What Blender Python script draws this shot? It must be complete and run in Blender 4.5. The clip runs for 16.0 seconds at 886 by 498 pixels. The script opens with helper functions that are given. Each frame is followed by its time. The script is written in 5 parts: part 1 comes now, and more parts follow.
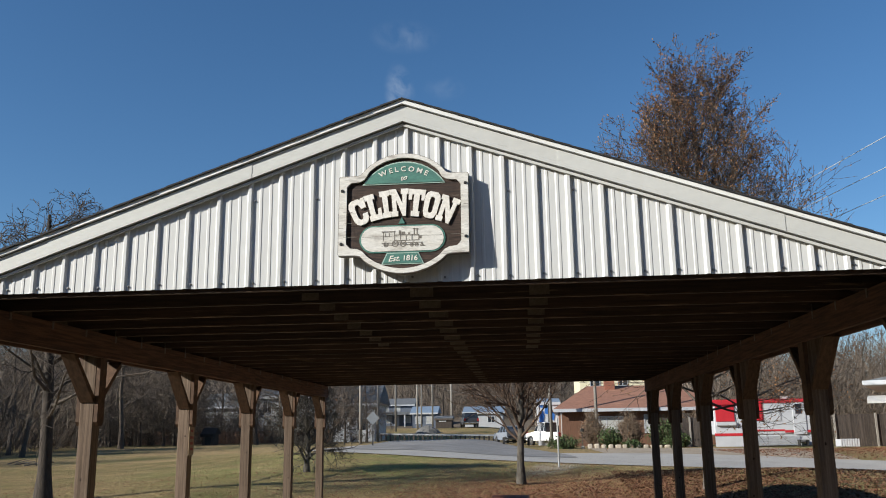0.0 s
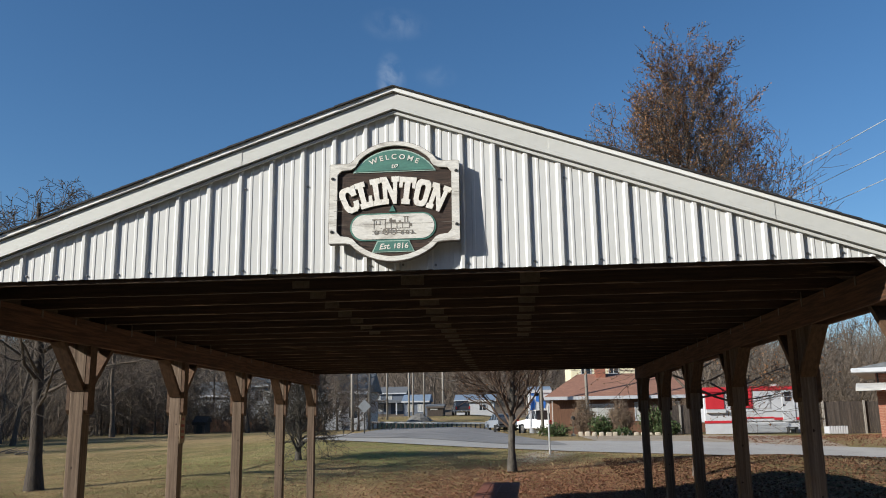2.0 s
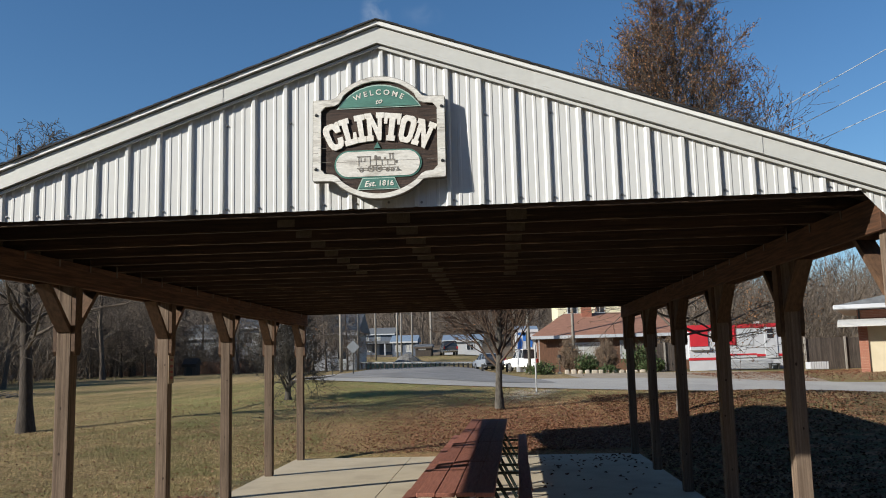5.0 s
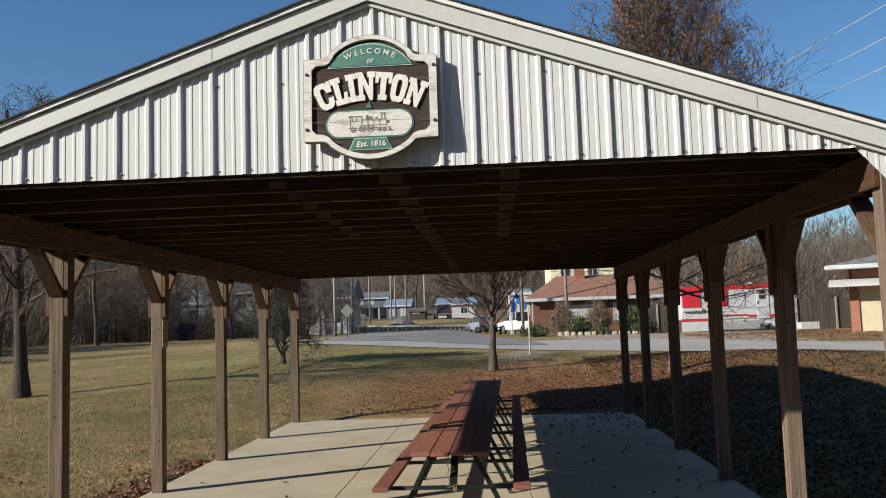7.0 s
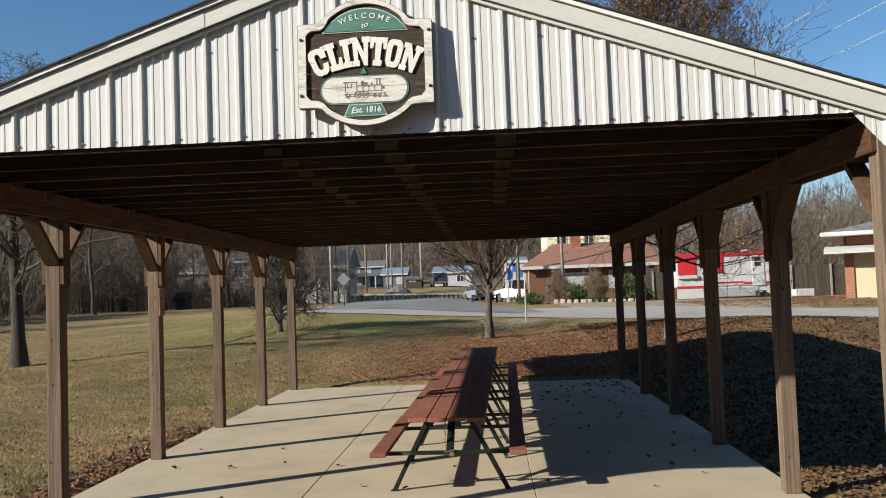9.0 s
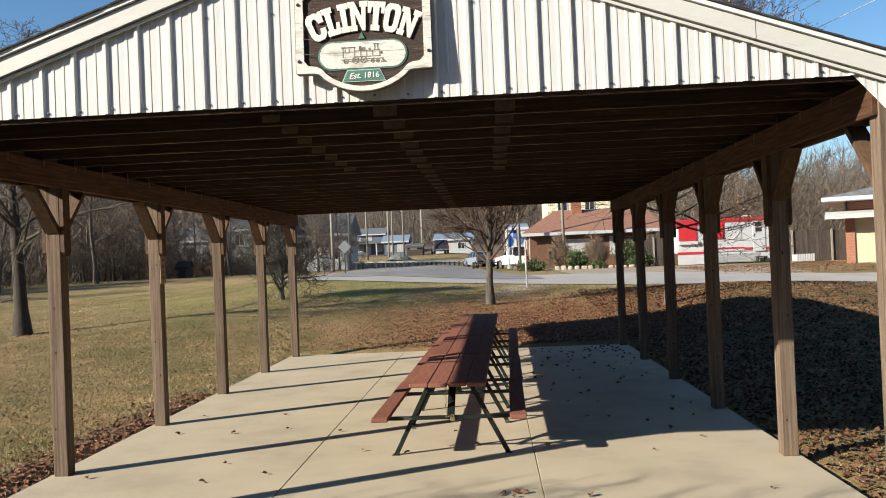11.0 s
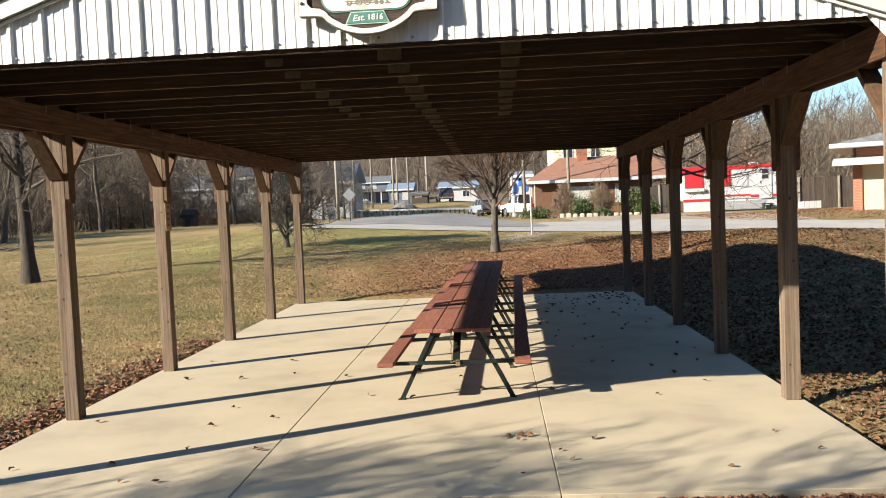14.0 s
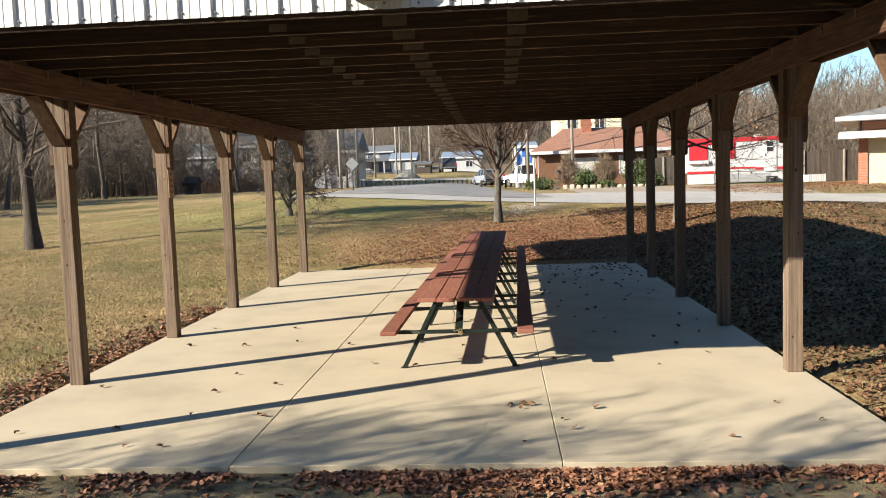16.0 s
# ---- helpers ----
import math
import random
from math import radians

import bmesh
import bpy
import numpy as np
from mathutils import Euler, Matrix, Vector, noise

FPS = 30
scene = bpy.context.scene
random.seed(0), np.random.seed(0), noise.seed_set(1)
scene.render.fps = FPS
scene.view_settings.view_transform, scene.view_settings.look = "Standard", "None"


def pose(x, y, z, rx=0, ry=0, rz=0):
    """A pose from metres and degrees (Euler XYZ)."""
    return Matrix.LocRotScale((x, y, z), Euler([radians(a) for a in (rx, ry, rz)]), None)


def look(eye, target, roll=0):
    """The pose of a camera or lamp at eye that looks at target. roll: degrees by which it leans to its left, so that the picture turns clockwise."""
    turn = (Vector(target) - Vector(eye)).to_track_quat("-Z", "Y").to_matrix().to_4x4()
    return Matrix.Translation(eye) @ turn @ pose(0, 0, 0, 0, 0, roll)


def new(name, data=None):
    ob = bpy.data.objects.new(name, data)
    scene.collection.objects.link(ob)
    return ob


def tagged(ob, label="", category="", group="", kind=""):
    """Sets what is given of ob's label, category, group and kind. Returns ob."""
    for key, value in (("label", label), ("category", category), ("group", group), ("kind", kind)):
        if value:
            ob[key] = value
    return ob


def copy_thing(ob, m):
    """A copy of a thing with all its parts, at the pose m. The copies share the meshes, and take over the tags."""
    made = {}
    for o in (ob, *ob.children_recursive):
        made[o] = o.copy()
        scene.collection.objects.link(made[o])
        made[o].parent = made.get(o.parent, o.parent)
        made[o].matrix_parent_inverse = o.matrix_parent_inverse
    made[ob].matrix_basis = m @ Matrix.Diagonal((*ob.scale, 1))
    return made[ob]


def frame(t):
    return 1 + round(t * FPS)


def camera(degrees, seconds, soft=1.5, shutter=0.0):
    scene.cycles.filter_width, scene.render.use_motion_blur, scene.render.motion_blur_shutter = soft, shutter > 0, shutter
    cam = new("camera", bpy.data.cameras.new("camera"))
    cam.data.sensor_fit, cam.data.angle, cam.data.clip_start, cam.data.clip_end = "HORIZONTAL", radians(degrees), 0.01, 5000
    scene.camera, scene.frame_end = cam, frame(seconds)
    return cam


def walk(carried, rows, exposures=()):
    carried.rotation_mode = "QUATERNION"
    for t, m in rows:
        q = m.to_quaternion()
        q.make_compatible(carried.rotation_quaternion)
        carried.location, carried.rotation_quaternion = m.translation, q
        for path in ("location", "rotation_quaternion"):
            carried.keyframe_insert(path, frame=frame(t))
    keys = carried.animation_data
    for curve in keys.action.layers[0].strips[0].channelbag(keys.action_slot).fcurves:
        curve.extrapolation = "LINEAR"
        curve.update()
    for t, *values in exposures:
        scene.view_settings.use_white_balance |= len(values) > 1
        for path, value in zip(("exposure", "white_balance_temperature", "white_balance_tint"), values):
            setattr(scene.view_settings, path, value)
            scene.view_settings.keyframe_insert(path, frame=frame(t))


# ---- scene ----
cam = camera(55.5, 16.0, soft=1.0)

PATH = [
    (0, (0.742, -5.749, 2.003), (0.572, -3.802, 2.429), -0.8),
    (0.5, (0.741, -5.749, 2.002), (0.581, -3.799, 2.417), -0.8),
    (1, (0.741, -5.754, 2.001), (0.587, -3.803, 2.411), -0.9),
    (1.5, (0.746, -5.754, 1.999), (0.594, -3.801, 2.403), -0.8),
    (2, (0.748, -5.746, 1.999), (0.597, -3.792, 2.398), -0.9),
    (2.5, (0.753, -5.742, 1.997), (0.608, -3.786, 2.384), -1.0),
    (3, (0.754, -5.735, 1.992), (0.613, -3.774, 2.359), -1.1),
    (3.5, (0.75, -5.724, 1.984), (0.616, -3.757, 2.324), -1.2),
    (4, (0.749, -5.716, 1.981), (0.62, -3.744, 2.293), -1.2),
    (6.5, (0.755, -5.689, 1.959), (0.638, -3.702, 2.156), -1.9),
    (7, (0.75, -5.683, 1.954), (0.638, -3.694, 2.13), -1.9),
    (7.5, (0.749, -5.681, 1.953), (0.641, -3.69, 2.107), -1.9),
    (8, (0.749, -5.681, 1.951), (0.642, -3.688, 2.086), -2.0),
    (8.5, (0.75, -5.682, 1.947), (0.643, -3.688, 2.066), -2.0),
    (9, (0.751, -5.68, 1.942), (0.645, -3.685, 2.043), -2.1),
    (11.5, (0.762, -5.685, 1.929), (0.647, -3.688, 1.936), -2.5),
    (12, (0.761, -5.681, 1.924), (0.641, -3.685, 1.916), -2.6),
    (12.5, (0.757, -5.676, 1.923), (0.633, -3.68, 1.897), -2.6),
    (13, (0.759, -5.673, 1.921), (0.632, -3.678, 1.871), -2.5),
    (13.5, (0.758, -5.675, 1.917), (0.629, -3.68, 1.843), -2.5),
    (14, (0.757, -5.671, 1.915), (0.629, -3.678, 1.816), -2.5),
    (14.5, (0.759, -5.669, 1.91), (0.631, -3.677, 1.797), -2.5),
    (15, (0.754, -5.663, 1.91), (0.624, -3.671, 1.773), -2.4),
    (15.5, (0.75, -5.659, 1.908), (0.618, -3.669, 1.751), -2.3),
    (16, (0.743, -5.657, 1.903), (0.607, -3.669, 1.734), -2.0),
]
walk(cam, [(t, look(eye, target, roll)) for t, eye, target, roll in PATH],
     exposures=[(0, 0.54, 6260, 8), (4, 0.52, 6290, 8), (7, 0.54, 6460, 8), (9, 0.68, 6650, 8), (12.5, 1.24, 6880, 8), (14, 1.43, 7000, 8), (16, 1.45, 7000, 8)])

# ---- world, sun ----
SUN_ELEV = radians(24.3)
SUN_FROM = Vector((-0.866, -0.500, 0))          # where the sun stands, seen from above
world = bpy.data.worlds.new("sky")
scene.world = world
world.use_nodes = True
wn = world.node_tree.nodes
sky = wn.new("ShaderNodeTexSky")
sky.sky_type, sky.sun_disc = "NISHITA", False
sky.sun_elevation, sky.sun_rotation = SUN_ELEV, math.atan2(SUN_FROM.x, SUN_FROM.y)
sky.air_density, sky.dust_density, sky.ozone_density, sky.altitude = 1.0, 0.3, 4.0, 200
sat = wn.new("ShaderNodeHueSaturation")
sat.inputs["Saturation"].default_value = 1.12
world.node_tree.links.new(sky.outputs[0], sat.inputs["Color"])
wl = world.node_tree.links
way = wn.new("ShaderNodeTexCoord")
last = sat.outputs[0]
for aim, wide, high, amount in (((-0.128, 0.910, 0.386), 0.020, 0.038, 0.34), ((-0.119, 0.887, 0.445), 0.045, 0.020, 0.10), ((-0.075, 0.915, 0.392), 0.030, 0.016, 0.05)):
    shift = wn.new("ShaderNodeMapping")
    shift.vector_type = "TEXTURE"
    shift.inputs["Location"].default_value, shift.inputs["Scale"].default_value = aim, (wide, 1.0, high)
    wl.new(way.outputs["Generated"], shift.inputs["Vector"])
    dist = wn.new("ShaderNodeVectorMath")
    dist.operation = "LENGTH"
    wl.new(shift.outputs[0], dist.inputs[0])
    near = wn.new("ShaderNodeMapRange")
    near.interpolation_type = "SMOOTHSTEP"
    near.inputs[1].default_value, near.inputs[2].default_value, near.inputs[3].default_value, near.inputs[4].default_value = 1.0, 0.1, 0.0, amount
    wl.new(dist.outputs["Value"], near.inputs[0])
    curl = wn.new("ShaderNodeTexNoise")
    curl.inputs["Scale"].default_value, curl.inputs["Detail"].default_value, curl.inputs["Distortion"].default_value = 45, 6, 0.6
    wl.new(way.outputs["Generated"], curl.inputs["Vector"])
    thin = wn.new("ShaderNodeMapRange")
    thin.inputs[1].default_value, thin.inputs[2].default_value = 0.38, 0.66
    wl.new(curl.outputs["Fac"], thin.inputs[0])
    both = wn.new("ShaderNodeMath")
    both.operation = "MULTIPLY"
    wl.new(near.outputs[0], both.inputs[0])
    wl.new(thin.outputs[0], both.inputs[1])
    veil = wn.new("ShaderNodeMix")
    veil.data_type = "RGBA"
    wl.new(both.outputs[0], veil.inputs[0])
    wl.new(last, veil.inputs[6])
    veil.inputs[7].default_value = (6.5, 7.0, 7.6, 1)
    last = veil.outputs[2]
wl.new(last, wn["Background"].inputs[0])
wn["Background"].inputs[1].default_value = 0.078
sun_data = bpy.data.lights.new("sun", "SUN")
sun_data.energy, sun_data.angle, sun_data.color = 5.0, radians(0.53), (1.0, 0.935, 0.83)
sun_ob = new("sun", sun_data)
sun_pos = SUN_FROM.normalized() * math.cos(SUN_ELEV) + Vector((0, 0, math.sin(SUN_ELEV)))
sun_ob.matrix_world = look(sun_pos * 60, (0, 0, 0))


# ---- materials ----
def mat(name, c1, c2, scale=4.0, stretch=(1, 1, 1), rough=0.7, bump=0.2, fine=40.0, metal=0.0,
        stain=None, stain_scale=0.8, stain_amount=0.5, spread=0.0, spec=0.4, contrast=(0.35, 0.65), depth=0.004, grain=0.5):
    """Two-scale procedural surface: broad variation, fine grain with relief, optional stains and per-piece shift."""
    m = bpy.data.materials.new(name)
    m.use_nodes = True
    nt = m.node_tree
    n, l = nt.nodes, nt.links
    b = n["Principled BSDF"]
    tc = n.new("ShaderNodeTexCoord")
    mp = n.new("ShaderNodeMapping")
    mp.inputs["Scale"].default_value = stretch
    info = n.new("ShaderNodeObjectInfo")
    add = n.new("ShaderNodeVectorMath")
    add.operation = "MULTIPLY_ADD"
    l.new(info.outputs["Random"], add.inputs[0])
    add.inputs[1].default_value = (13.7, 7.3, 21.1) if spread else (0, 0, 0)
    l.new(tc.outputs["Object"], mp.inputs["Vector"])
    l.new(mp.outputs[0], add.inputs[2])
    co = add.outputs[0]

    def noisy(s, detail=6, rgh=0.6):
        t = n.new("ShaderNodeTexNoise")
        t.inputs["Scale"].default_value, t.inputs["Detail"].default_value, t.inputs["Roughness"].default_value = s, detail, rgh
        l.new(co, t.inputs["Vector"])
        return t.outputs["Fac"]

    def mix(kind, fac, a, bb):
        x = n.new("ShaderNodeMix")
        x.data_type, x.blend_type = "RGBA", kind
        for sock, val in ((x.inputs[0], fac), (x.inputs[6], a), (x.inputs[7], bb)):
            if isinstance(val, bpy.types.NodeSocket):
                l.new(val, sock)
            elif isinstance(val, (int, float)):
                sock.default_value = val
            else:
                sock.default_value = (*val, 1)
        return x.outputs[2]

    def ramp(v, lo, hi):
        r = n.new("ShaderNodeMapRange")
        l.new(v, r.inputs[0])
        r.inputs[1].default_value, r.inputs[2].default_value = lo, hi
        return r.outputs[0]

    broad, fleck = noisy(scale), noisy(fine, 4, 0.7)
    col = mix("MIX", ramp(broad, *contrast), c1, c2)
    col = mix("MULTIPLY", grain, col, mix("MIX", ramp(fleck, 0.3, 0.7), (0.55, 0.55, 0.55), (1.25, 1.25, 1.25)))
    if stain:
        col = mix("MIX", ramp(noisy(stain_scale, 8, 0.65), 0.66 - 0.3 * stain_amount, 0.78), col, stain)
    if spread:
        hs = n.new("ShaderNodeHueSaturation")
        rr = n.new("ShaderNodeMapRange")
        l.new(info.outputs["Random"], rr.inputs[0])
        rr.inputs[3].default_value, rr.inputs[4].default_value = 1 - spread, 1 + spread
        l.new(rr.outputs[0], hs.inputs["Value"])
        l.new(col, hs.inputs["Color"])
        col = hs.outputs[0]
    l.new(col, b.inputs["Base Color"])
    rgh = n.new("ShaderNodeMapRange")
    l.new(broad, rgh.inputs[0])
    rgh.inputs[3].default_value, rgh.inputs[4].default_value = max(0.02, rough - 0.12), min(1, rough + 0.12)
    l.new(rgh.outputs[0], b.inputs["Roughness"])
    b.inputs["Metallic"].default_value = metal
    b.inputs["Specular IOR Level"].default_value = spec
    if bump:
        bp = n.new("ShaderNodeBump")
        bp.inputs["Strength"].default_value, bp.inputs["Distance"].default_value = bump, depth
        l.new(fleck, bp.inputs["Height"])
        l.new(bp.outputs[0], b.inputs["Normal"])
    return m


M_SIDING = mat("white_steel", (0.64, 0.64, 0.625), (0.60, 0.60, 0.585), 1.5, (1, 1, 0.25), 0.38, 0.02, 30, stain=(0.62, 0.61, 0.57), stain_amount=0.1, stain_scale=2.5, grain=0.12)
M_DRIP = mat("bright_white_edge_steel", (0.82, 0.82, 0.80), (0.78, 0.78, 0.76), 2, (0.4, 1, 1), 0.4, 0.02, 30, grain=0.12, stain=(0.5, 0.48, 0.44), stain_amount=0.15, stain_scale=3)
M_FASCIA = mat("cream_trim_steel", (0.60, 0.60, 0.57), (0.55, 0.55, 0.52), 2, (0.4, 1, 1), 0.45, 0.02, 30, stain=(0.52, 0.50, 0.45), stain_amount=0.12, grain=0.12)
M_SHINGLE = mat("dark_shingle", (0.022, 0.021, 0.021), (0.04, 0.037, 0.035), 8, rough=0.9, bump=0.6, fine=90, spread=0.25)
M_POST = mat("weathered_post_wood", (0.245, 0.182, 0.135), (0.10, 0.071, 0.053), 4, (12, 12, 0.35), 0.88, 0.8, 45, contrast=(0.30, 0.74), grain=0.85, spec=0.12, stain=(0.05, 0.034, 0.025), stain_scale=1.6, stain_amount=0.55, spread=0.18)
M_BEAM = mat("brown_treated_beam", (0.125, 0.055, 0.026), (0.055, 0.025, 0.0125), 3, (14, 0.7, 14), 0.8, 0.6, 30, grain=0.7, contrast=(0.4, 0.6), stain=(0.06, 0.033, 0.02), stain_scale=1.0, stain_amount=0.35, spread=0.1)
# dark sides and paler lower edges: how light falls is put into the colours
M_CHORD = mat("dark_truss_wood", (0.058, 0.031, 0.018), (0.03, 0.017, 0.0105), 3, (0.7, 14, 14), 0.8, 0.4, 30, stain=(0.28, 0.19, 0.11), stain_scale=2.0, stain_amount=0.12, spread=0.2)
M_CHORDEDGE = mat("lit_chord_edge", (0.17, 0.10, 0.06), (0.05, 0.028, 0.017), 3.5, (0.9, 6, 6), 0.8, 0.3, 30, spread=0.35, contrast=(0.36, 0.5))
M_BRACE = mat("brown_brace_wood", (0.12, 0.066, 0.036), (0.065, 0.036, 0.02), 4, (10, 4, 4), 0.75, 0.4, 30, spread=0.15)
M_PLATE = mat("galvanised_plate", (0.17, 0.135, 0.10), (0.10, 0.078, 0.058), 12, (1, 1, 1), 0.5, 0.1, 60, metal=0.5)
M_CONCRETE = mat("pale_concrete", (0.49, 0.416, 0.30), (0.41, 0.347, 0.25), 0.9, rough=0.85, bump=0.25, fine=120, stain=(0.34, 0.285, 0.21), stain_scale=0.9, stain_amount=0.45, depth=0.003, grain=0.45)
M_JOINT = mat("dark_joint", (0.05, 0.045, 0.04), (0.03, 0.03, 0.025), 10, rough=0.95)
M_TABLE = mat("red_brown_plank", (0.28, 0.115, 0.08), (0.21, 0.08, 0.056), 4, (12, 0.8, 12), 0.8, 0.3, 30, stain=(0.13, 0.065, 0.05), stain_scale=2.0, stain_amount=0.25, spread=0.15, spec=0.2)
M_GREEN = mat("dark_green_steel", (0.007, 0.013, 0.011), (0.013, 0.022, 0.018), 12, rough=0.5, bump=0.1, stain=(0.22, 0.21, 0.18), stain_scale=9, stain_amount=0.3, metal=0.3)
M_BARK = mat("grey_bark", (0.115, 0.09, 0.07), (0.06, 0.048, 0.038), 6, (3, 3, 0.6), 0.9, 0.9, 18, spread=0.15, depth=0.02)
M_BARK_PALE = mat("pale_grey_bark", (0.20, 0.17, 0.14), (0.11, 0.09, 0.075), 6, (3, 3, 0.6), 0.9, 0.9, 18, spread=0.15, depth=0.02)
M_TWIG = mat("brown_twigs", (0.235, 0.185, 0.145), (0.06, 0.048, 0.038), 3, rough=0.9, bump=0)
M_DEADLEAF = mat("dry_oak_leaf", (0.16, 0.075, 0.036), (0.38, 0.20, 0.09), 3.5, rough=0.8, bump=0.1)
M_LITTER = mat("fallen_leaf", (0.27, 0.115, 0.06), (0.125, 0.056, 0.034), 9, rough=0.7, bump=0.1, stain=(0.50, 0.35, 0.21), stain_scale=11, stain_amount=0.35)
M_ASPHALT = mat("pale_asphalt", (0.40, 0.375, 0.34), (0.33, 0.31, 0.285), 0.6, rough=0.9, bump=0.3, fine=60, stain=(0.22, 0.21, 0.195), stain_scale=0.25, stain_amount=0.3)
M_OLDASPHALT = mat("grey_patched_asphalt", (0.26, 0.245, 0.23), (0.17, 0.162, 0.155), 0.5, rough=0.9, bump=0.3, fine=60, stain=(0.30, 0.285, 0.265), stain_scale=0.3, stain_amount=0.4)
M_GRAVEL = mat("pale_gravel", (0.50, 0.43, 0.34), (0.36, 0.31, 0.24), 2.0, rough=0.95, bump=0.8, fine=35, depth=0.02)


def ground_material():
    m = bpy.data.materials.new("winter_lawn")
    m.use_nodes = True
    n, l = m.node_tree.nodes, m.node_tree.links
    b = n["Principled BSDF"]
    tc = n.new("ShaderNodeTexCoord")

    def noisy(s, detail=8, rgh=0.65):
        t = n.new("ShaderNodeTexNoise")
        t.inputs["Scale"].default_value, t.inputs["Detail"].default_value, t.inputs["Roughness"].default_value = s, detail, rgh
        l.new(tc.outputs["Object"], t.inputs["Vector"])
        return t.outputs["Fac"]

    def rng(v, lo, hi, a=0.0, z=1.0):
        r = n.new("ShaderNodeMapRange")
        l.new(v, r.inputs[0])
        for i, q in enumerate((lo, hi, a, z)):
            r.inputs[i + 1].default_value = q
        return r.outputs[0]

    def mix(fac, a, c, kind="MIX"):
        x = n.new("ShaderNodeMix")
        x.data_type, x.blend_type = "RGBA", kind
        for sock, val in ((x.inputs[0], fac), (x.inputs[6], a), (x.inputs[7], c)):
            if isinstance(val, bpy.types.NodeSocket):
                l.new(val, sock)
            elif isinstance(val, (int, float)):
                sock.default_value = val
            else:
                sock.default_value = (*val, 1)
        return x.outputs[2]

    def times(a, c):
        x = n.new("ShaderNodeMath")
        x.operation = "MULTIPLY"
        l.new(a, x.inputs[0])
        l.new(c, x.inputs[1])
        return x.outputs[0]

    def blob(cx, cy, rx, ry, turn=0.0):
        mp = n.new("ShaderNodeMapping")
        mp.vector_type = "TEXTURE"
        mp.inputs["Location"].default_value, mp.inputs["Scale"].default_value = (cx, cy, 0), (rx, ry, 1000)
        mp.inputs["Rotation"].default_value = (0, 0, radians(turn))
        l.new(tc.outputs["Object"], mp.inputs["Vector"])
        d = n.new("ShaderNodeVectorMath")
        d.operation = "LENGTH"
        l.new(mp.outputs[0], d.inputs[0])
        return rng(d.outputs["Value"], 1.0, 0.45)

    straw, green, brown = (0.35, 0.25, 0.125), (0.185, 0.172, 0.066), (0.20, 0.132, 0.075)
    col = mix(rng(noisy(0.22), 0.42, 0.66), straw, green)
    col = mix(rng(noisy(1.7), 0.5, 0.75), col, brown)
    clump = noisy(14, 5, 0.75)
    col = mix(0.75, col, mix(rng(clump, 0.3, 0.7), (0.36, 0.36, 0.36), (1.5, 1.5, 1.5)), "MULTIPLY")
    fine = noisy(70, 3, 0.8)
    col = mix(0.6, col, mix(rng(fine, 0.3, 0.7), (0.5, 0.5, 0.5), (1.4, 1.4, 1.4)), "MULTIPLY")
    verge = mix(rng(noisy(7, 6, 0.8), 0.4, 0.6), (0.16, 0.095, 0.055), (0.33, 0.24, 0.14))
    col = mix(times(blob(24, 37.5, 11, 6.5), rng(noisy(0.6, 6), 0.36, 0.5)), col, verge)
    lush = mix(rng(noisy(5, 5, 0.7), 0.4, 0.6), (0.17, 0.185, 0.06), (0.27, 0.255, 0.10))
    col = mix(times(blob(-6, 26, 9, 9), rng(noisy(0.35, 6), 0.38, 0.55)), col, lush)
    leafy = mix(rng(noisy(18, 4, 0.8), 0.4, 0.6), (0.19, 0.09, 0.05), (0.38, 0.20, 0.11))
    col = mix(times(blob(2.2, 16.5, 6.5, 7.0), rng(noisy(3.5, 6), 0.40, 0.52)), col, leafy)
    # the bank's shade, put into the ground colour as a darker patch
    bank_shade = mix(rng(noisy(9, 5, 0.75), 0.4, 0.6), (0.075, 0.062, 0.03), (0.14, 0.11, 0.055))
    col = mix(times(blob(9.0, 10.0, 7.0, 13.0), rng(noisy(0.8, 6), 0.3, 0.45)), col, bank_shade)
    col = mix(times(blob(7.5, 11.0, 7.0, 14.0), rng(noisy(2.5, 6), 0.47, 0.6)), col, leafy)
    track = mix(rng(noisy(8, 6, 0.75), 0.4, 0.6), (0.30, 0.25, 0.19), (0.46, 0.40, 0.31))
    col = mix(times(blob(2.1, 26.0, 1.0, 5.0, -16.0), rng(noisy(1.6, 6), 0.34, 0.5)), col, track)
    # bare earth and grit before the slab
    earth = mix(rng(noisy(6, 6), 0.4, 0.6), (0.13, 0.115, 0.095), (0.24, 0.21, 0.17))
    col = mix(times(blob(0.5, -4.3, 9.0, 5.2), rng(noisy(2.0, 6), 0.25, 0.42)), col, earth)
    col = mix(times(blob(-3.7, 4.0, 0.75, 8.5), rng(noisy(3.0, 6), 0.3, 0.45)), col, earth)
    dist = n.new("ShaderNodeVectorMath")
    dist.operation = "DISTANCE"
    dist.inputs[1].default_value = (-2, 30, 0)
    l.new(tc.outputs["Object"], dist.inputs[0])
    scrub = mix(rng(noisy(0.6, 8, 0.8), 0.35, 0.65), (0.10, 0.078, 0.058), (0.18, 0.145, 0.11))
    col = mix(rng(dist.outputs["Value"], 85, 120), col, scrub)
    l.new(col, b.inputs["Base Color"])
    b.inputs["Roughness"].default_value = 0.95
    b.inputs["Specular IOR Level"].default_value = 0.1
    bp = n.new("ShaderNodeBump")
    bp.inputs["Strength"].default_value, bp.inputs["Distance"].default_value = 0.9, 0.05
    l.new(clump, bp.inputs["Height"])
    bp2 = n.new("ShaderNodeBump")
    bp2.inputs["Strength"].default_value, bp2.inputs["Distance"].default_value = 0.8, 0.015
    l.new(fine, bp2.inputs["Height"])
    l.new(bp.outputs[0], bp2.inputs["Normal"])
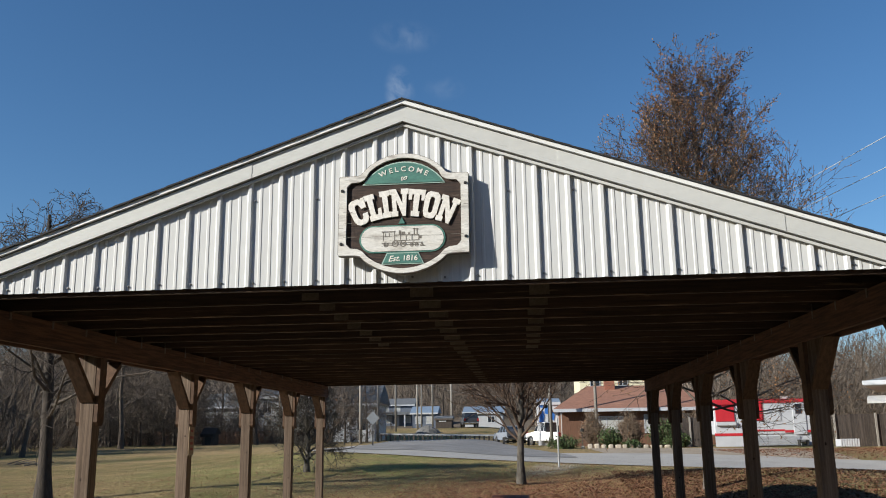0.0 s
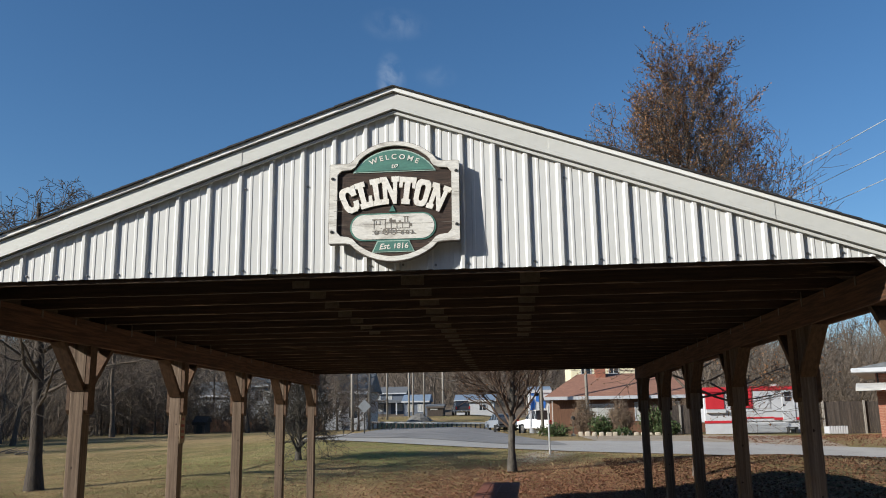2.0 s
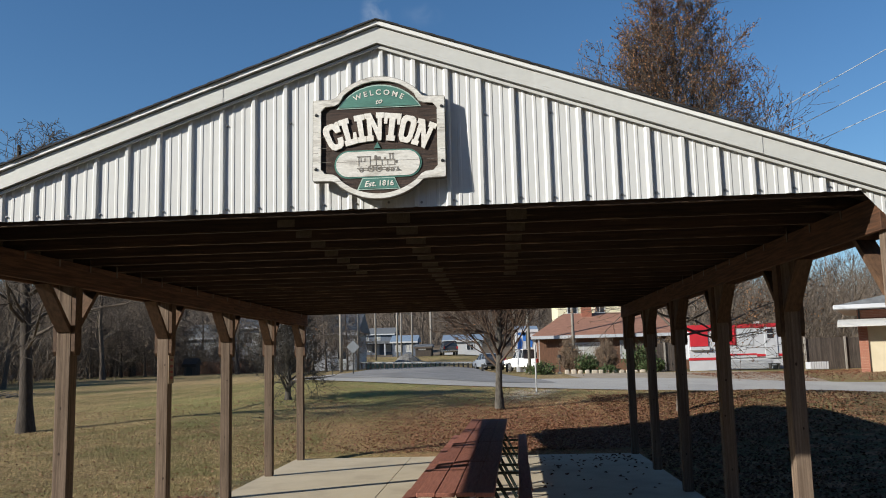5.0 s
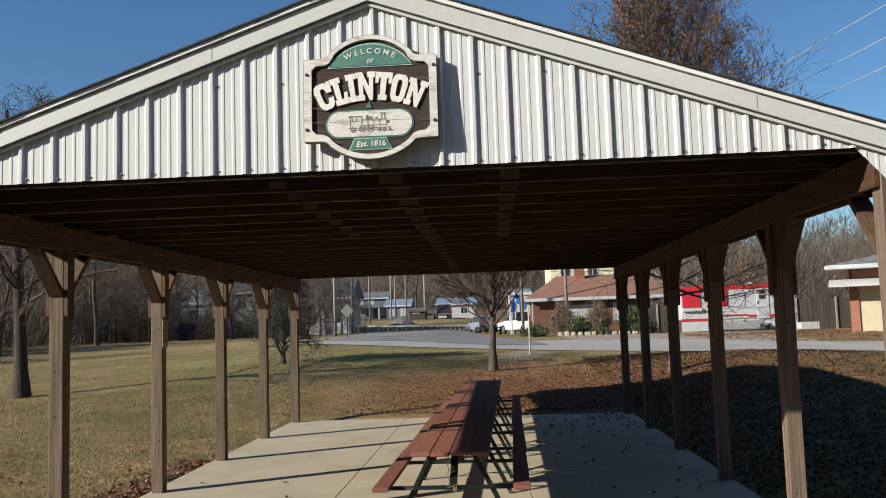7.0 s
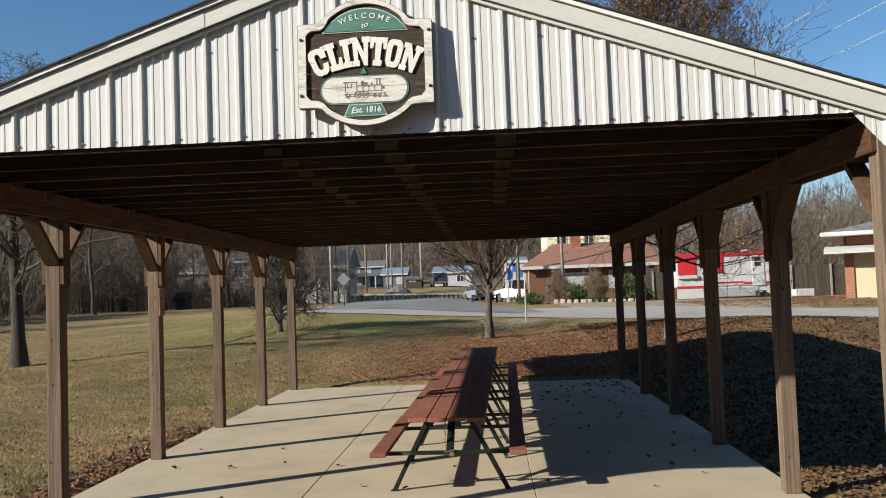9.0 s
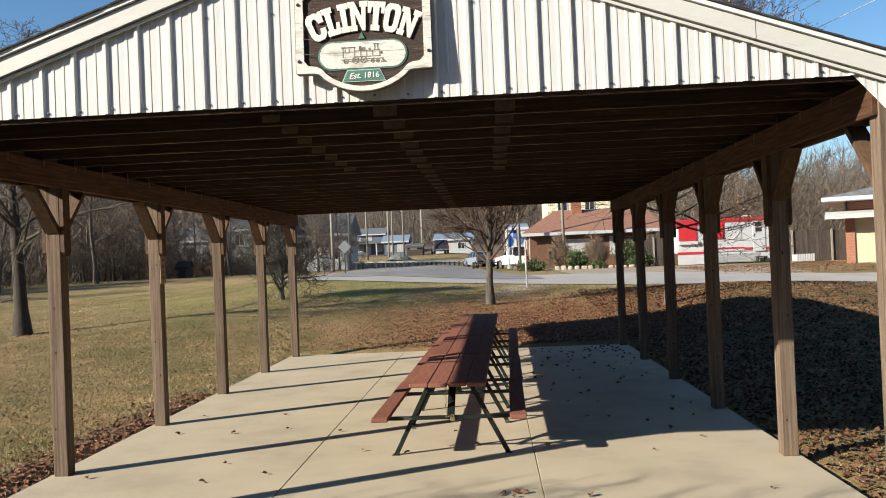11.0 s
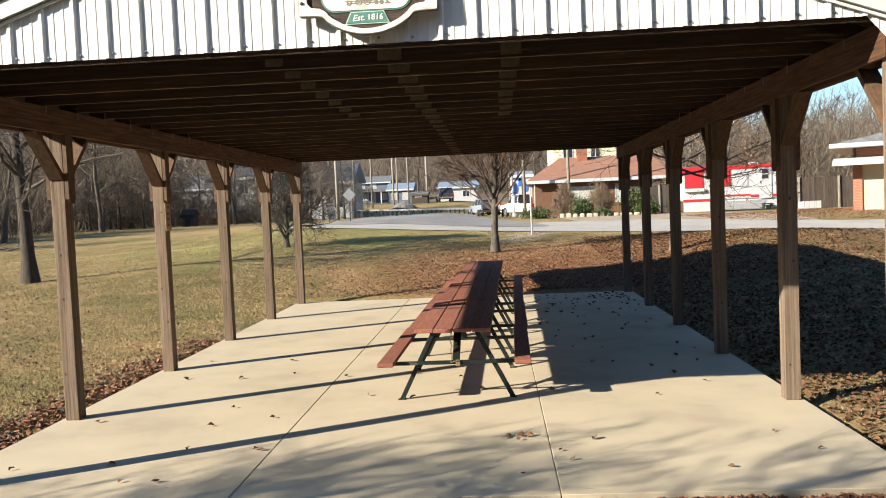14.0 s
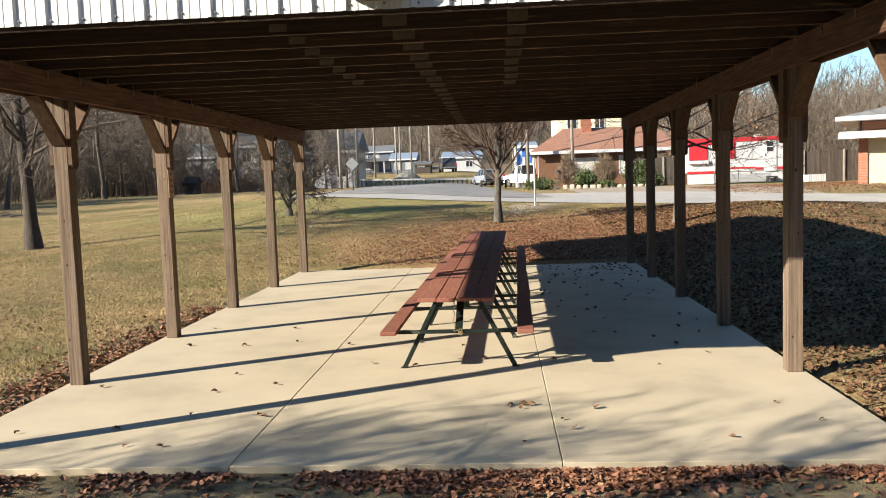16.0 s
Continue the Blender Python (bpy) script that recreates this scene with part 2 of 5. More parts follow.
    l.new(bp2.outputs[0], b.inputs["Normal"])
    return m


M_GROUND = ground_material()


# ---- mesh helpers ----
class Shape:
    """Collects vertices and faces for one mesh."""

    def __init__(self):
        self.v, self.f = [], []

    def face(self, pts):
        k = len(self.v)
        self.v += [tuple(p) for p in pts]
        self.f.append(tuple(range(k, k + len(pts))))
        return self

    def box(self, x0, x1, y0, y1, z0, z1, c=0.0, m=None):
        """A box, with its edges chamfered by c."""
        bm = bmesh.new()
        bmesh.ops.create_cube(bm, size=1)
        for w in bm.verts:
            w.co = Vector(((x0 + x1) / 2 + w.co.x * (x1 - x0), (y0 + y1) / 2 + w.co.y * (y1 - y0), (z0 + z1) / 2 + w.co.z * (z1 - z0)))
        if c:
            bmesh.ops.bevel(bm, geom=bm.edges[:], offset=c, segments=1, affect="EDGES")
        return self.add(bm, m)

    def add(self, bm, m=None):
        k = len(self.v)
        bm.verts.index_update()
        self.v += [tuple((m @ w.co) if m else w.co) for w in bm.verts]
        self.f += [tuple(k + w.index for w in q.verts) for q in bm.faces]
        bm.free()
        return self

    def bar(self, a, b, w, h, c=0.0, up=(0, 0, 1)):
        """A bar from a to b, w wide and h high."""
        a, b = Vector(a), Vector(b)
        d = (b - a).normalized()
        side = d.cross(Vector(up)).normalized()
        top = side.cross(d)
        m = Matrix((side, d, top)).transposed().to_4x4()
        m.translation = (a + b) / 2
        return self.box(-w / 2, w / 2, -(b - a).length / 2, (b - a).length / 2, -h / 2, h / 2, c, m)

    def tube(self, a, b, r0, r1=None, sides=8, caps=True):
        a, b = Vector(a), Vector(b)
        r1 = r0 if r1 is None else r1
        d = (b - a).normalized()
        s = d.orthogonal().normalized()
        t = d.cross(s)
        k = len(self.v)
        for p, r in ((a, r0), (b, r1)):
            for i in range(sides):
                q = 2 * math.pi * i / sides
                self.v.append(tuple(p + r * (math.cos(q) * s + math.sin(q) * t)))
        for i in range(sides):
            j = (i + 1) % sides
            self.f.append((k + i, k + j, k + sides + j, k + sides + i))
        if caps:
            self.f.append(tuple(k + i for i in range(sides))[::-1])
            self.f.append(tuple(k + sides + i for i in range(sides)))
        return self

    def prism(self, outline, y0, y1):
        """An outline of (x, z) pushed from y0 (front) to y1."""
        k, n = len(self.v), len(outline)
        self.v += [(x, y0, z) for x, z in outline] + [(x, y1, z) for x, z in outline]
        self.f.append(tuple(range(k, k + n)))
        self.f.append(tuple(range(k + n, k + 2 * n))[::-1])
        for i in range(n):
            j = (i + 1) % n
            self.f.append((k + i, k + n + i, k + n + j, k + j))
        return self

    def ring(self, outer, inner, y0, y1):
        """A rim between two outlines of equal length."""
        k, n = len(self.v), len(outer)
        for y in (y0, y1):
            self.v += [(x, y, z) for x, z in outer] + [(x, y, z) for x, z in inner]
        for i in range(n):
            j = (i + 1) % n
            o0, i0, o1, i1 = k, k + n, k + 2 * n, k + 3 * n
            self.f += [(o0 + i, o0 + j, i0 + j, i0 + i), (o0 + i, o1 + i, o1 + j, o0 + j),
                       (i0 + i, i0 + j, i1 + j, i1 + i), (o1 + i, i1 + i, i1 + j, o1 + j)]
        return self

    def mesh(self, name, material, smooth=False):
        me = bpy.data.meshes.new(name)
        me.from_pydata(self.v, [], self.f)
        me.materials.append(material)
        bm = bmesh.new()
        bm.from_mesh(me)
        bmesh.ops.recalc_face_normals(bm, faces=bm.faces[:])
        bm.to_mesh(me)
        bm.free()
        if smooth:
            me.polygons.foreach_set("use_smooth", [True] * len(me.polygons))
        return me


def part(name, shape, material, parent, label="", smooth=False):
    me = shape if isinstance(shape, bpy.types.Mesh) else shape.mesh(name, material, smooth)
    ob = new(name, me)
    ob.parent = parent
    if label:
        ob["label"] = label
    return ob


def thing(name, label, category, at=None, group="", kind=""):
    ob = new(name)
    ob.empty_display_size = 0.2
    if at is not None:
        ob.matrix_world = at
    return tagged(ob, label, category, group, kind)


def quick_mesh(name, verts, faces, material):
    """A large mesh from arrays; all faces have the same number of corners."""
    me = bpy.data.meshes.new(name)
    verts, faces = np.asarray(verts, np.float32), np.asarray(faces, np.int32)
    me.vertices.add(len(verts))
    me.vertices.foreach_set("co", verts.ravel())
    me.loops.add(faces.size)
    me.loops.foreach_set("vertex_index", faces.ravel())
    me.polygons.add(len(faces))
    me.polygons.foreach_set("loop_start", np.arange(0, faces.size, faces.shape[1], dtype=np.int32))
    me.update(calc_edges=True)
    me.materials.append(material)
    return me


# ---- terrain ----
def ease(t):
    t = np.clip(t, 0, 1)
    return t * t * (3 - 2 * t)


def ground_z(x, y):
    """Height of the ground: level by the shelter, rising to the road, hills beyond."""
    x, y = np.asarray(x, float), np.asarray(y, float)
    road = np.clip(0.88 - 0.046 * x, 0.12, 1.25)
    reach = 26 + 30 * ease((-4 - x) / 18)
    start = 6 + 5.6 * ease((9 - np.abs(x)) / 4.5)
    near = -0.05 + np.clip((y - start) / (reach - start), 0, 1) * (road + 0.05)
    beyond = 0.85 + 0.5 * ease((2 - x) / 7)
    z = near + (beyond - near) * ease((y - 27) / 11) * ease((x + 14) / 10)
    z = z + 0.56 * np.exp(-0.5 * (((x - 9) / np.where(x < 9, 2.8, 8.0)) ** 2 + ((y - 18.5) / 4.2) ** 2))
    z = z + 1.35 * ease((y - 79) / 26) * ease((22 - x) / 18)
    side = ease((np.hypot(x + 2, y - 30) - 115) / 170)
    z = z + 17 * side * ease((y + 40) / 160)
    pit = ease((3.9 - np.abs(x)) / 0.36) * ease((y + 0.16) / 0.3) * ease((12.5 - y) / 0.36)
    return z * (1 - pit) - 0.11 * pit


def gz(x, y):
    return float(ground_z(x, y))


def sheet(name, xs, ys, material, lift=0.0, label="", category="", warp=None):
    X, Y = np.meshgrid(xs, ys)
    if warp:
        X, Y = warp(X, Y)
    Z = ground_z(X, Y) + lift
    nx = len(xs)
    i = np.arange((len(ys) - 1) * (nx - 1))
    a = (i // (nx - 1)) * nx + i % (nx - 1)
    me = quick_mesh(name, np.stack([X, Y, Z], -1).reshape(-1, 3), np.stack([a, a + 1, a + nx + 1, a + nx], -1), material)
    me.polygons.foreach_set("use_smooth", [True] * len(me.polygons))
    return tagged(new(name, me), label, category, kind="structure")


def spaced(lo, hi, fine_lo, fine_hi, step, grow=1.18):
    out = list(np.arange(fine_lo, fine_hi + 1e-6, step))
    s, p = step, fine_lo
    while p > lo:
        s *= grow
        p -= s
        out.insert(0, p)
    s, p = step, out[-1]
    while p < hi:
        s *= grow
        p += s
        out.append(p)
    return np.array(out)


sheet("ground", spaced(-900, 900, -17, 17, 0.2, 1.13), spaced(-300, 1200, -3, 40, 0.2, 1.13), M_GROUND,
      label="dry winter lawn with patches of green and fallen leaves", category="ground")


def road_warp(X, Y):
    # X runs along the road, Y from 0 (near edge) to 1 (far edge)
    near = 28.1 - 0.17 * X + 0.05 * np.maximum(-X, 0) ** 1.6
    far = near + 7.6 + np.clip((14 - X) * 0.35, 0, 5)
    return X, near + (far - near) * Y


sheet("road", spaced(-8.6, 260, -8.6, 40, 0.7), np.linspace(0, 1, 24), M_ASPHALT, 0.035,
      "pale worn asphalt road crossing behind the lawn", "road", road_warp)


def lane_warp(X, Y):
    # Y runs away from the viewer, X from 0 (left edge) to 1 (right edge)
    left = -7.4 - 0.1 * np.maximum(Y - 36, 0)
    right = 3.2 - 0.12 * np.maximum(Y - 34, 0)
    return left + (right - left) * X, Y


sheet("side_road", np.linspace(0, 1, 24), np.arange(33, 75, 0.7), M_OLDASPHALT, 0.05,
      "grey patched asphalt side road leading away to a low guard rail", "road", lane_warp)


# ---- shelter ----
SLOPE, APEX, EAVE, RIDGE = 0.350, 4.376, 3.64, -0.037     # roof pitch, top of the rake trim, half width of the roof, ridge line
SX0, SX1, SY0, SY1 = -3.56, 3.53, -0.20, 12.13
POST_X = 3.43
POST_Y = [0.095] + [2.26 + 2.42 * i for i in range(5)]


def roof_z(x, drop=0.0):
    return APEX - drop - SLOPE * abs(x - RIDGE)


def slope_outline(sgn, a, b, top_a, top_b, low_a, low_b):
    """A strip of the roof slope from a to b out from the ridge, between two drops at either end."""
    xa, xb = RIDGE + sgn * a, RIDGE + sgn * b
    return [(xa, roof_z(xa, top_a)), (xb, roof_z(xb, top_b)), (xb, roof_z(xb, low_b)), (xa, roof_z(xa, low_a))]


floor = thing("floor", "pale tan concrete slab in strips with open joints", "floor", kind="structure")
for x0, x1 in ((SX0, -1.142), (-1.136, 1.111), (1.117, SX1)):
    s = Shape()
    s.box(x0, x1, SY0, SY1, -0.14, 0.0, 0.004)
    part("slab", s, M_CONCRETE, floor)
part("joint_bed", Shape().box(SX0 + 0.02, SX1 - 0.02, SY0 + 0.02, SY1 - 0.02, -0.15, -0.022), M_JOINT, floor, "dark open joint between slabs")

shelter = thing("picnic_shelter", "open timber picnic shelter with white ribbed steel gable", "shelter")
post_mesh = Shape().box(-0.07, 0.07, -0.07, 0.07, 0, 3.0, 0.006).mesh("post", M_POST)
brace_meshes, cleats = {}, {}
for sgn in (-1, 1):
    # a flat raking plank from the post's face up to the beam, its ends cut level and plumb
    pts = [(0.0705, 2.335), (0.0705, 2.395), (0.445, 2.764), (0.505, 2.764), (0.085, 2.335)]
    s = Shape().prism([(sgn * p, q) for p, q in pts], -0.068, 0.068)
    s.v = [(y, x, z) for x, y, z in s.v]
    brace_meshes[sgn] = s.mesh("brace", M_BRACE)
    # an upright cleat under the beam board, bottom corners clipped
    s = Shape().prism([(-0.066, 2.764), (0.066, 2.764), (0.066, 2.15), (0.035, 2.11), (-0.035, 2.11), (-0.066, 2.15)], -0.019, 0.019)
    s.v = [(y, x, z) for x, y, z in s.v]
    cleats[sgn] = s.mesh("cleat", M_BRACE)
M_KNOT = mat("dark_wood_knot", (0.06, 0.036, 0.024), (0.03, 0.019, 0.013), 40, rough=0.85, bump=0.3)
knot_front = Shape().tube((0, 0, 0), (0, -0.0012, 0), 0.011, 0.009, 9).mesh("knot", M_KNOT)
knot_side = Shape().tube((0, 0, 0), (0.0012, 0, 0), 0.011, 0.009, 9).mesh("knot", M_KNOT)
rk = random.Random(19)


def knots(side):
    for post in [ob for ob in shelter.children if ob.name.startswith("post") and ob.location.x * side > 0]:
        for z in (rk.uniform(0.3, 0.8), rk.uniform(0.9, 1.4), rk.uniform(1.5, 2.05)):
            q = part("knot", knot_front, None, post, "dark knot in the wood")
            q.location = (rk.uniform(-0.045, 0.045), -0.0705, z)
            q.scale = (rk.uniform(0.7, 1.2), 1, rk.uniform(0.9, 1.6))
        q = part("knot", knot_side, None, post, "dark knot in the wood")
        q.location = (-side * 0.0705, rk.uniform(-0.04, 0.04), rk.uniform(0.4, 1.9))
        q.scale = (-side, 1, 1.3)


for side in (-1, 1):
    for k, y in enumerate(POST_Y):
        p = part("post", post_mesh, None, shelter)
        p.location = (side * POST_X, y, 0)
        for sgn in (-1, 1):
            if k == 0 and sgn * side < 0:
                continue
            c = part("cleat", cleats[sgn], None, p)
            c.location = (sgn * 0.0892, 0, 0)
            if not ((k == 0 and sgn < 0) or (k == 5 and sgn > 0)):
                part("brace", brace_meshes[sgn], None, p)
    knots(side)
    # doubled beam boards on both faces of the posts, butted over posts
    cuts = [0.03, POST_Y[3], SY1 + 0.05]
    for face in (-1, 1):
        for a, b in zip(cuts, cuts[1:]):
            s = Shape().box(-0.019, 0.019, a + 0.002, b - 0.002, 2.765, 3.0, 0.004)
            q = part("beam_board", s, M_BEAM, shelter)
            q.location = (side * POST_X + face * 0.0895, 0, 0)

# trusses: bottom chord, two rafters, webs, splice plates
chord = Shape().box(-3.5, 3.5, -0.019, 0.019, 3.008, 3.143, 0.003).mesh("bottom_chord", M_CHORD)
# paler strip: slab light on the chord's underside put into the colour
chord_edge = Shape().box(-3.49, 3.49, -0.0185, 0.0185, 3.001, 3.008).mesh("chord_edge", M_CHORDEDGE)
rafters = {}
for sgn in (-1, 1):
    zr = lambda x: roof_z(x, 0.16)
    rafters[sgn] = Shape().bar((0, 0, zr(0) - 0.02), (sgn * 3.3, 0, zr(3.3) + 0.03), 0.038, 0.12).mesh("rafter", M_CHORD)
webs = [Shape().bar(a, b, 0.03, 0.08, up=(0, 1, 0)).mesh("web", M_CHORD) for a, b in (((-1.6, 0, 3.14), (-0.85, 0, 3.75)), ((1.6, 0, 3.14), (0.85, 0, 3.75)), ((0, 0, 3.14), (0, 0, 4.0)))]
plate = Shape()
for i in range(8):
    plate.box(-0.088 + i * 0.022, -0.070 + i * 0.022, -0.003, 0.0, 0.0, 0.105)
plate.box(-0.09, 0.09, -0.0015, 0.0, 0.0, 0.107)
plate = plate.mesh("nail_plate", M_PLATE)
tie = Shape().box(-0.0018, 0.0018, -0.016, 0.016, 2.935, 3.06, 0.0008).box(-0.004, 0.004, -0.005, 0.005, 2.95, 2.958).box(-0.004, 0.004, -0.005, 0.005, 2.98, 2.988).mesh("truss_tie", M_PLATE)
TRUSS_Y = [0.045 + 0.608 * i for i in range(20)] + [12.12]
for y in TRUSS_Y:
    t = part("bottom_chord", chord, None, shelter)
    t.location = (0, y, 0)
    part("chord_edge", chord_edge, None, t, "paler strip for light caught on the lower edge")
    for sgn in (-1, 1):
        r = part("rafter", rafters[sgn], None, shelter)
        r.location = (0, y, 0)
    for side in (-1, 1):
        q = part("truss_tie", tie, None, t, "galvanised truss tie")
        q.location = (side * (POST_X - 0.1105), random.uniform(-0.03, 0.03), 0)
    for web in webs:
        w = part("web", web, None, shelter)
        w.location = (0, y, 0)
    for px in (-0.87, 0.02, 0.915):
        if (px < -0.5 and y > 4.4) or (px > 0.5 and y > 5.0):
            continue
        q = part("nail_plate", plate, None, t, "ribbed galvanised splice plate")
        q.location = (px + random.uniform(-0.012, 0.012), -0.0205, 3.018 + random.uniform(0, 0.012))
        q.scale = (0.75 if px < -0.5 else 0.85 if px > 0.5 else 1.0, 1.0, 0.55 if px < -0.5 else 1.0)

# roof deck and shingle courses
for sgn in (-1, 1):
    s = Shape()
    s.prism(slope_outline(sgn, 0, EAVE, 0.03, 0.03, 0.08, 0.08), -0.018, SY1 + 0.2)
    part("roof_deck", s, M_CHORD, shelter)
    courses = 28
    for i in range(courses):
        x0, x1 = EAVE * (1 - i / courses) + 0.03, EAVE * (1 - (i + 1) / courses) - 0.02
        s = Shape()
        lift = 0.004
        s.prism(slope_outline(sgn, x0, max(x1, 0), 0.003 - lift, 0.004, 0.0135, 0.0135), -0.088 - random.uniform(0, 0.006), SY1 + 0.22)
        part("shingle_course", s, M_SHINGLE, shelter)

# gable siding: ribbed sheets, 0.9144 wide
RIB = 0.2286
GABLE_Y = 0.0


def siding_bottom(x):
    x = abs(x)
    return 3.028 if x < 3.2 else max(3.028 - (x - 3.2) * 1.15, 2.74)


def siding_profile(x0, x1):
    pts = []
    k0, k1 = math.ceil((x0 - 0.03) / RIB), math.floor((x1 + 0.03) / RIB)
    for k in range(k0, k1 + 1):
        c = k * RIB - 0.012
        pts += [(c - 0.026, 0), (c - 0.011, -0.0195), (c + 0.010, -0.0195), (c + 0.022, 0)]
        for q in (0.078, 0.150):
            pts += [(c + q - 0.014, 0), (c + q - 0.008, -0.0034), (c + q + 0.008, -0.0034), (c + q + 0.0125, 0)]
    return [(x, y) for x, y in pts if x0 <= x <= x1]


for j in range(-5, 5):
    x0, x1 = max(-EAVE + 0.02, j * 0.9144 - 0.04), min(EAVE - 0.02, (j + 1) * 0.9144 - 0.04)
    if x1 - x0 < 0.05:
        continue
    prof = [(x0, 0)] + siding_profile(x0 + 0.001, x1 - 0.001) + [(x1, 0)]
    if x0 < RIDGE < x1:
        prof = sorted(prof + [(RIDGE, -0.0195 * max(0, min(1, (0.026 - abs(RIDGE + 0.012)) / 0.015)))])
    for extra in (-3.2, 3.2):
        if x0 < extra < x1:
            prof = sorted(prof + [(extra, 0)])
    s = Shape()
    for back in (0.0, 0.0012):
        k = len(s.v)
        for x, y in prof:
            s.v += [(x, GABLE_Y + y + back, siding_bottom(x)), (x, GABLE_Y + y + back, roof_z(x, 0.10))]
        for i in range(len(prof) - 1):
            s.f.append((k + 2 * i, k + 2 * i + 2, k + 2 * i + 3, k + 2 * i + 1))
    me = bpy.data.meshes.new("siding_panel")
    me.from_pydata(s.v, [], s.f)
    me.materials.append(M_SIDING)
    part("siding_panel", me, None, shelter)
M_SCREW = mat("steel_screw", (0.35, 0.35, 0.35), (0.2, 0.2, 0.2), 20, rough=0.4, metal=0.8)
screw = Shape().tube((0, 0, 0), (0, -0.004, 0), 0.009, sides=10).tube((0, -0.004, 0), (0, -0.011, 0), 0.006, sides=6).mesh("screw", M_SCREW)
for k in range(-14, 15):
    for z in (3.062, 3.66):
        x = k * RIB + 0.023 + random.uniform(-0.002, 0.002)
        if abs(x) < 3.15 and z < roof_z(x, 0.25) and (z < 3.3 or k % 2):
            q = part("screw", screw, None, shelter, "hex-head roofing screw")
            q.location = (x, GABLE_Y - 0.0005, z + random.uniform(-0.006, 0.006))

# rake trim: broad fascia with a folded foot, bright drip edge, J channel
# dark strips under drip edge and fascia put the gaps' shade into colour
M_GAPSHADE = mat("gap_shade_steel", (0.20, 0.195, 0.185), (0.13, 0.125, 0.12), 4, rough=0.6, bump=0.05)
for sgn in (-1, 1):
    for name, top, low, y0, y1, m in (("fascia", 0.054, 0.142, -0.054, -0.022, M_FASCIA), ("fascia_foot", 0.1435, 0.172, -0.057, -0.022, M_FASCIA), ("drip_edge", 0.014, 0.044, -0.0765, -0.03, M_DRIP), ("drip_hem", 0.0445, 0.0535, -0.046, -0.03, M_GAPSHADE), ("back_flange", 0.1725, 0.183, -0.024, -0.0205, M_GAPSHADE), ("trim_channel", 0.1835, 0.203, -0.036, -0.0205, M_FASCIA)):
        cuts = [0.0, 1.10, 2.6, EAVE + 0.02] if name.startswith("fascia") else [0.0, EAVE + 0.02]
        for a, b in zip(cuts, cuts[1:]):
            lip = 0.003 if a == 1.10 else 0
            s = Shape().prism(slope_outline(sgn, a, b, top, top, low, low), y0 - lip, y1)
            part(name, s, m, shelter)
# eave fascia boards
for sgn in (-1, 1):
    part("eave_board", Shape().box(sgn * EAVE - 0.015, sgn * EAVE + 0.015, -0.02, SY1 + 0.2, roof_z(EAVE, 0.10), roof_z(EAVE, 0.03)), M_FASCIA, shelter)

# ---- picnic tables ----
def picnic_table():
    t = thing("picnic_table", "red-brown plank picnic table with attached benches on dark green steel legs", "picnic table", group="row of picnic tables")
    for i in range(4):
        x = -0.278 + i * 0.1853
        e0, e1 = random.uniform(-0.03, 0.03), random.uniform(-0.01, 0.01)
        part("plank", Shape().box(x - 0.0895, x + 0.0895, -1.195 + e0, 1.195 + e1, 0.707, 0.747, 0.006), M_TABLE, t)
    for sgn in (-1, 1):
        x = sgn * 0.665
        part("bench_plank", Shape().box(x - 0.08, x + 0.08, -1.225, 1.195, 0.390, 0.430, 0.006), M_TABLE, t)
    for y in (-0.88, 0.62):
        for sgn in (-1, 1):
            part("leg", Shape().bar((sgn * 0.56, y, 0.0), (sgn * 0.20, y, 0.705), 0.045, 0.045, 0.004, up=(0, 1, 0)).box(sgn * 0.56 - 0.035, sgn * 0.56 + 0.035, y - 0.03, y + 0.03, 0, 0.008), M_GREEN, t)
        part("crossbar", Shape().box(-0.73, 0.73, y - 0.05, y - 0.026, 0.350, 0.389, 0.003), M_GREEN, t)
        part("top_bar", Shape().box(-0.36, 0.36, y - 0.02, y + 0.02, 0.685, 0.7065, 0.002), M_GREEN, t)
        d = 0.55 if y < 0 else -0.55
        part("stay", Shape().bar((0, y, 0.36), (0, y + d, 0.695), 0.075, 0.01), M_GREEN, t)
    return t


table0 = picnic_table()
table0.matrix_world = pose(0.318, 3.56, 0, 0, 0, -1.0)
for i, (dx, turn) in enumerate(((0.056, -1.0), (0.10, -1.5), (0.16, -1.3))):
    copy_thing(table0, pose(0.318 + dx, 3.56 + 2.43 * (i + 1), 0, 0, 0, turn))


# a chain with its lock hangs under the first table
M_CHAIN = mat("dull_brass_chain", (0.34, 0.27, 0.14), (0.20, 0.16, 0.09), 30, rough=0.5, bump=0.1, metal=0.6)
chain = Shape()
for i in range(20):
    z, bend = 0.685 - i * 0.0155, 0.006 * math.sin(i * 0.9)
    for sgn in (-1, 1):
        off = (0.005 * sgn, 0) if i % 2 else (0, 0.005 * sgn)
        chain.tube((-0.04 + bend + off[0], -0.93 + off[1], z), (-0.04 + bend + off[0], -0.93 + off[1], z - 0.02), 0.0022, sides=5)
part("chain", chain, M_CHAIN, table0, "dull brass chain")
part("padlock", Shape().box(0.0, 0.045, -0.955, -0.932, 0.335, 0.375, 0.004).tube((0.01, -0.944, 0.375), (0.01, -0.944, 0.395), 0.004, sides=6).tube((0.035, -0.944, 0.375), (0.035, -0.944, 0.395), 0.004, sides=6)
     .tube((0.008, -0.944, 0.395), (0.037, -0.944, 0.395), 0.004, sides=6).tube((-0.045, -0.94, 0.37), (0.02, -0.94, 0.39), 0.004, sides=6), M_CHAIN, table0, "small brass padlock")


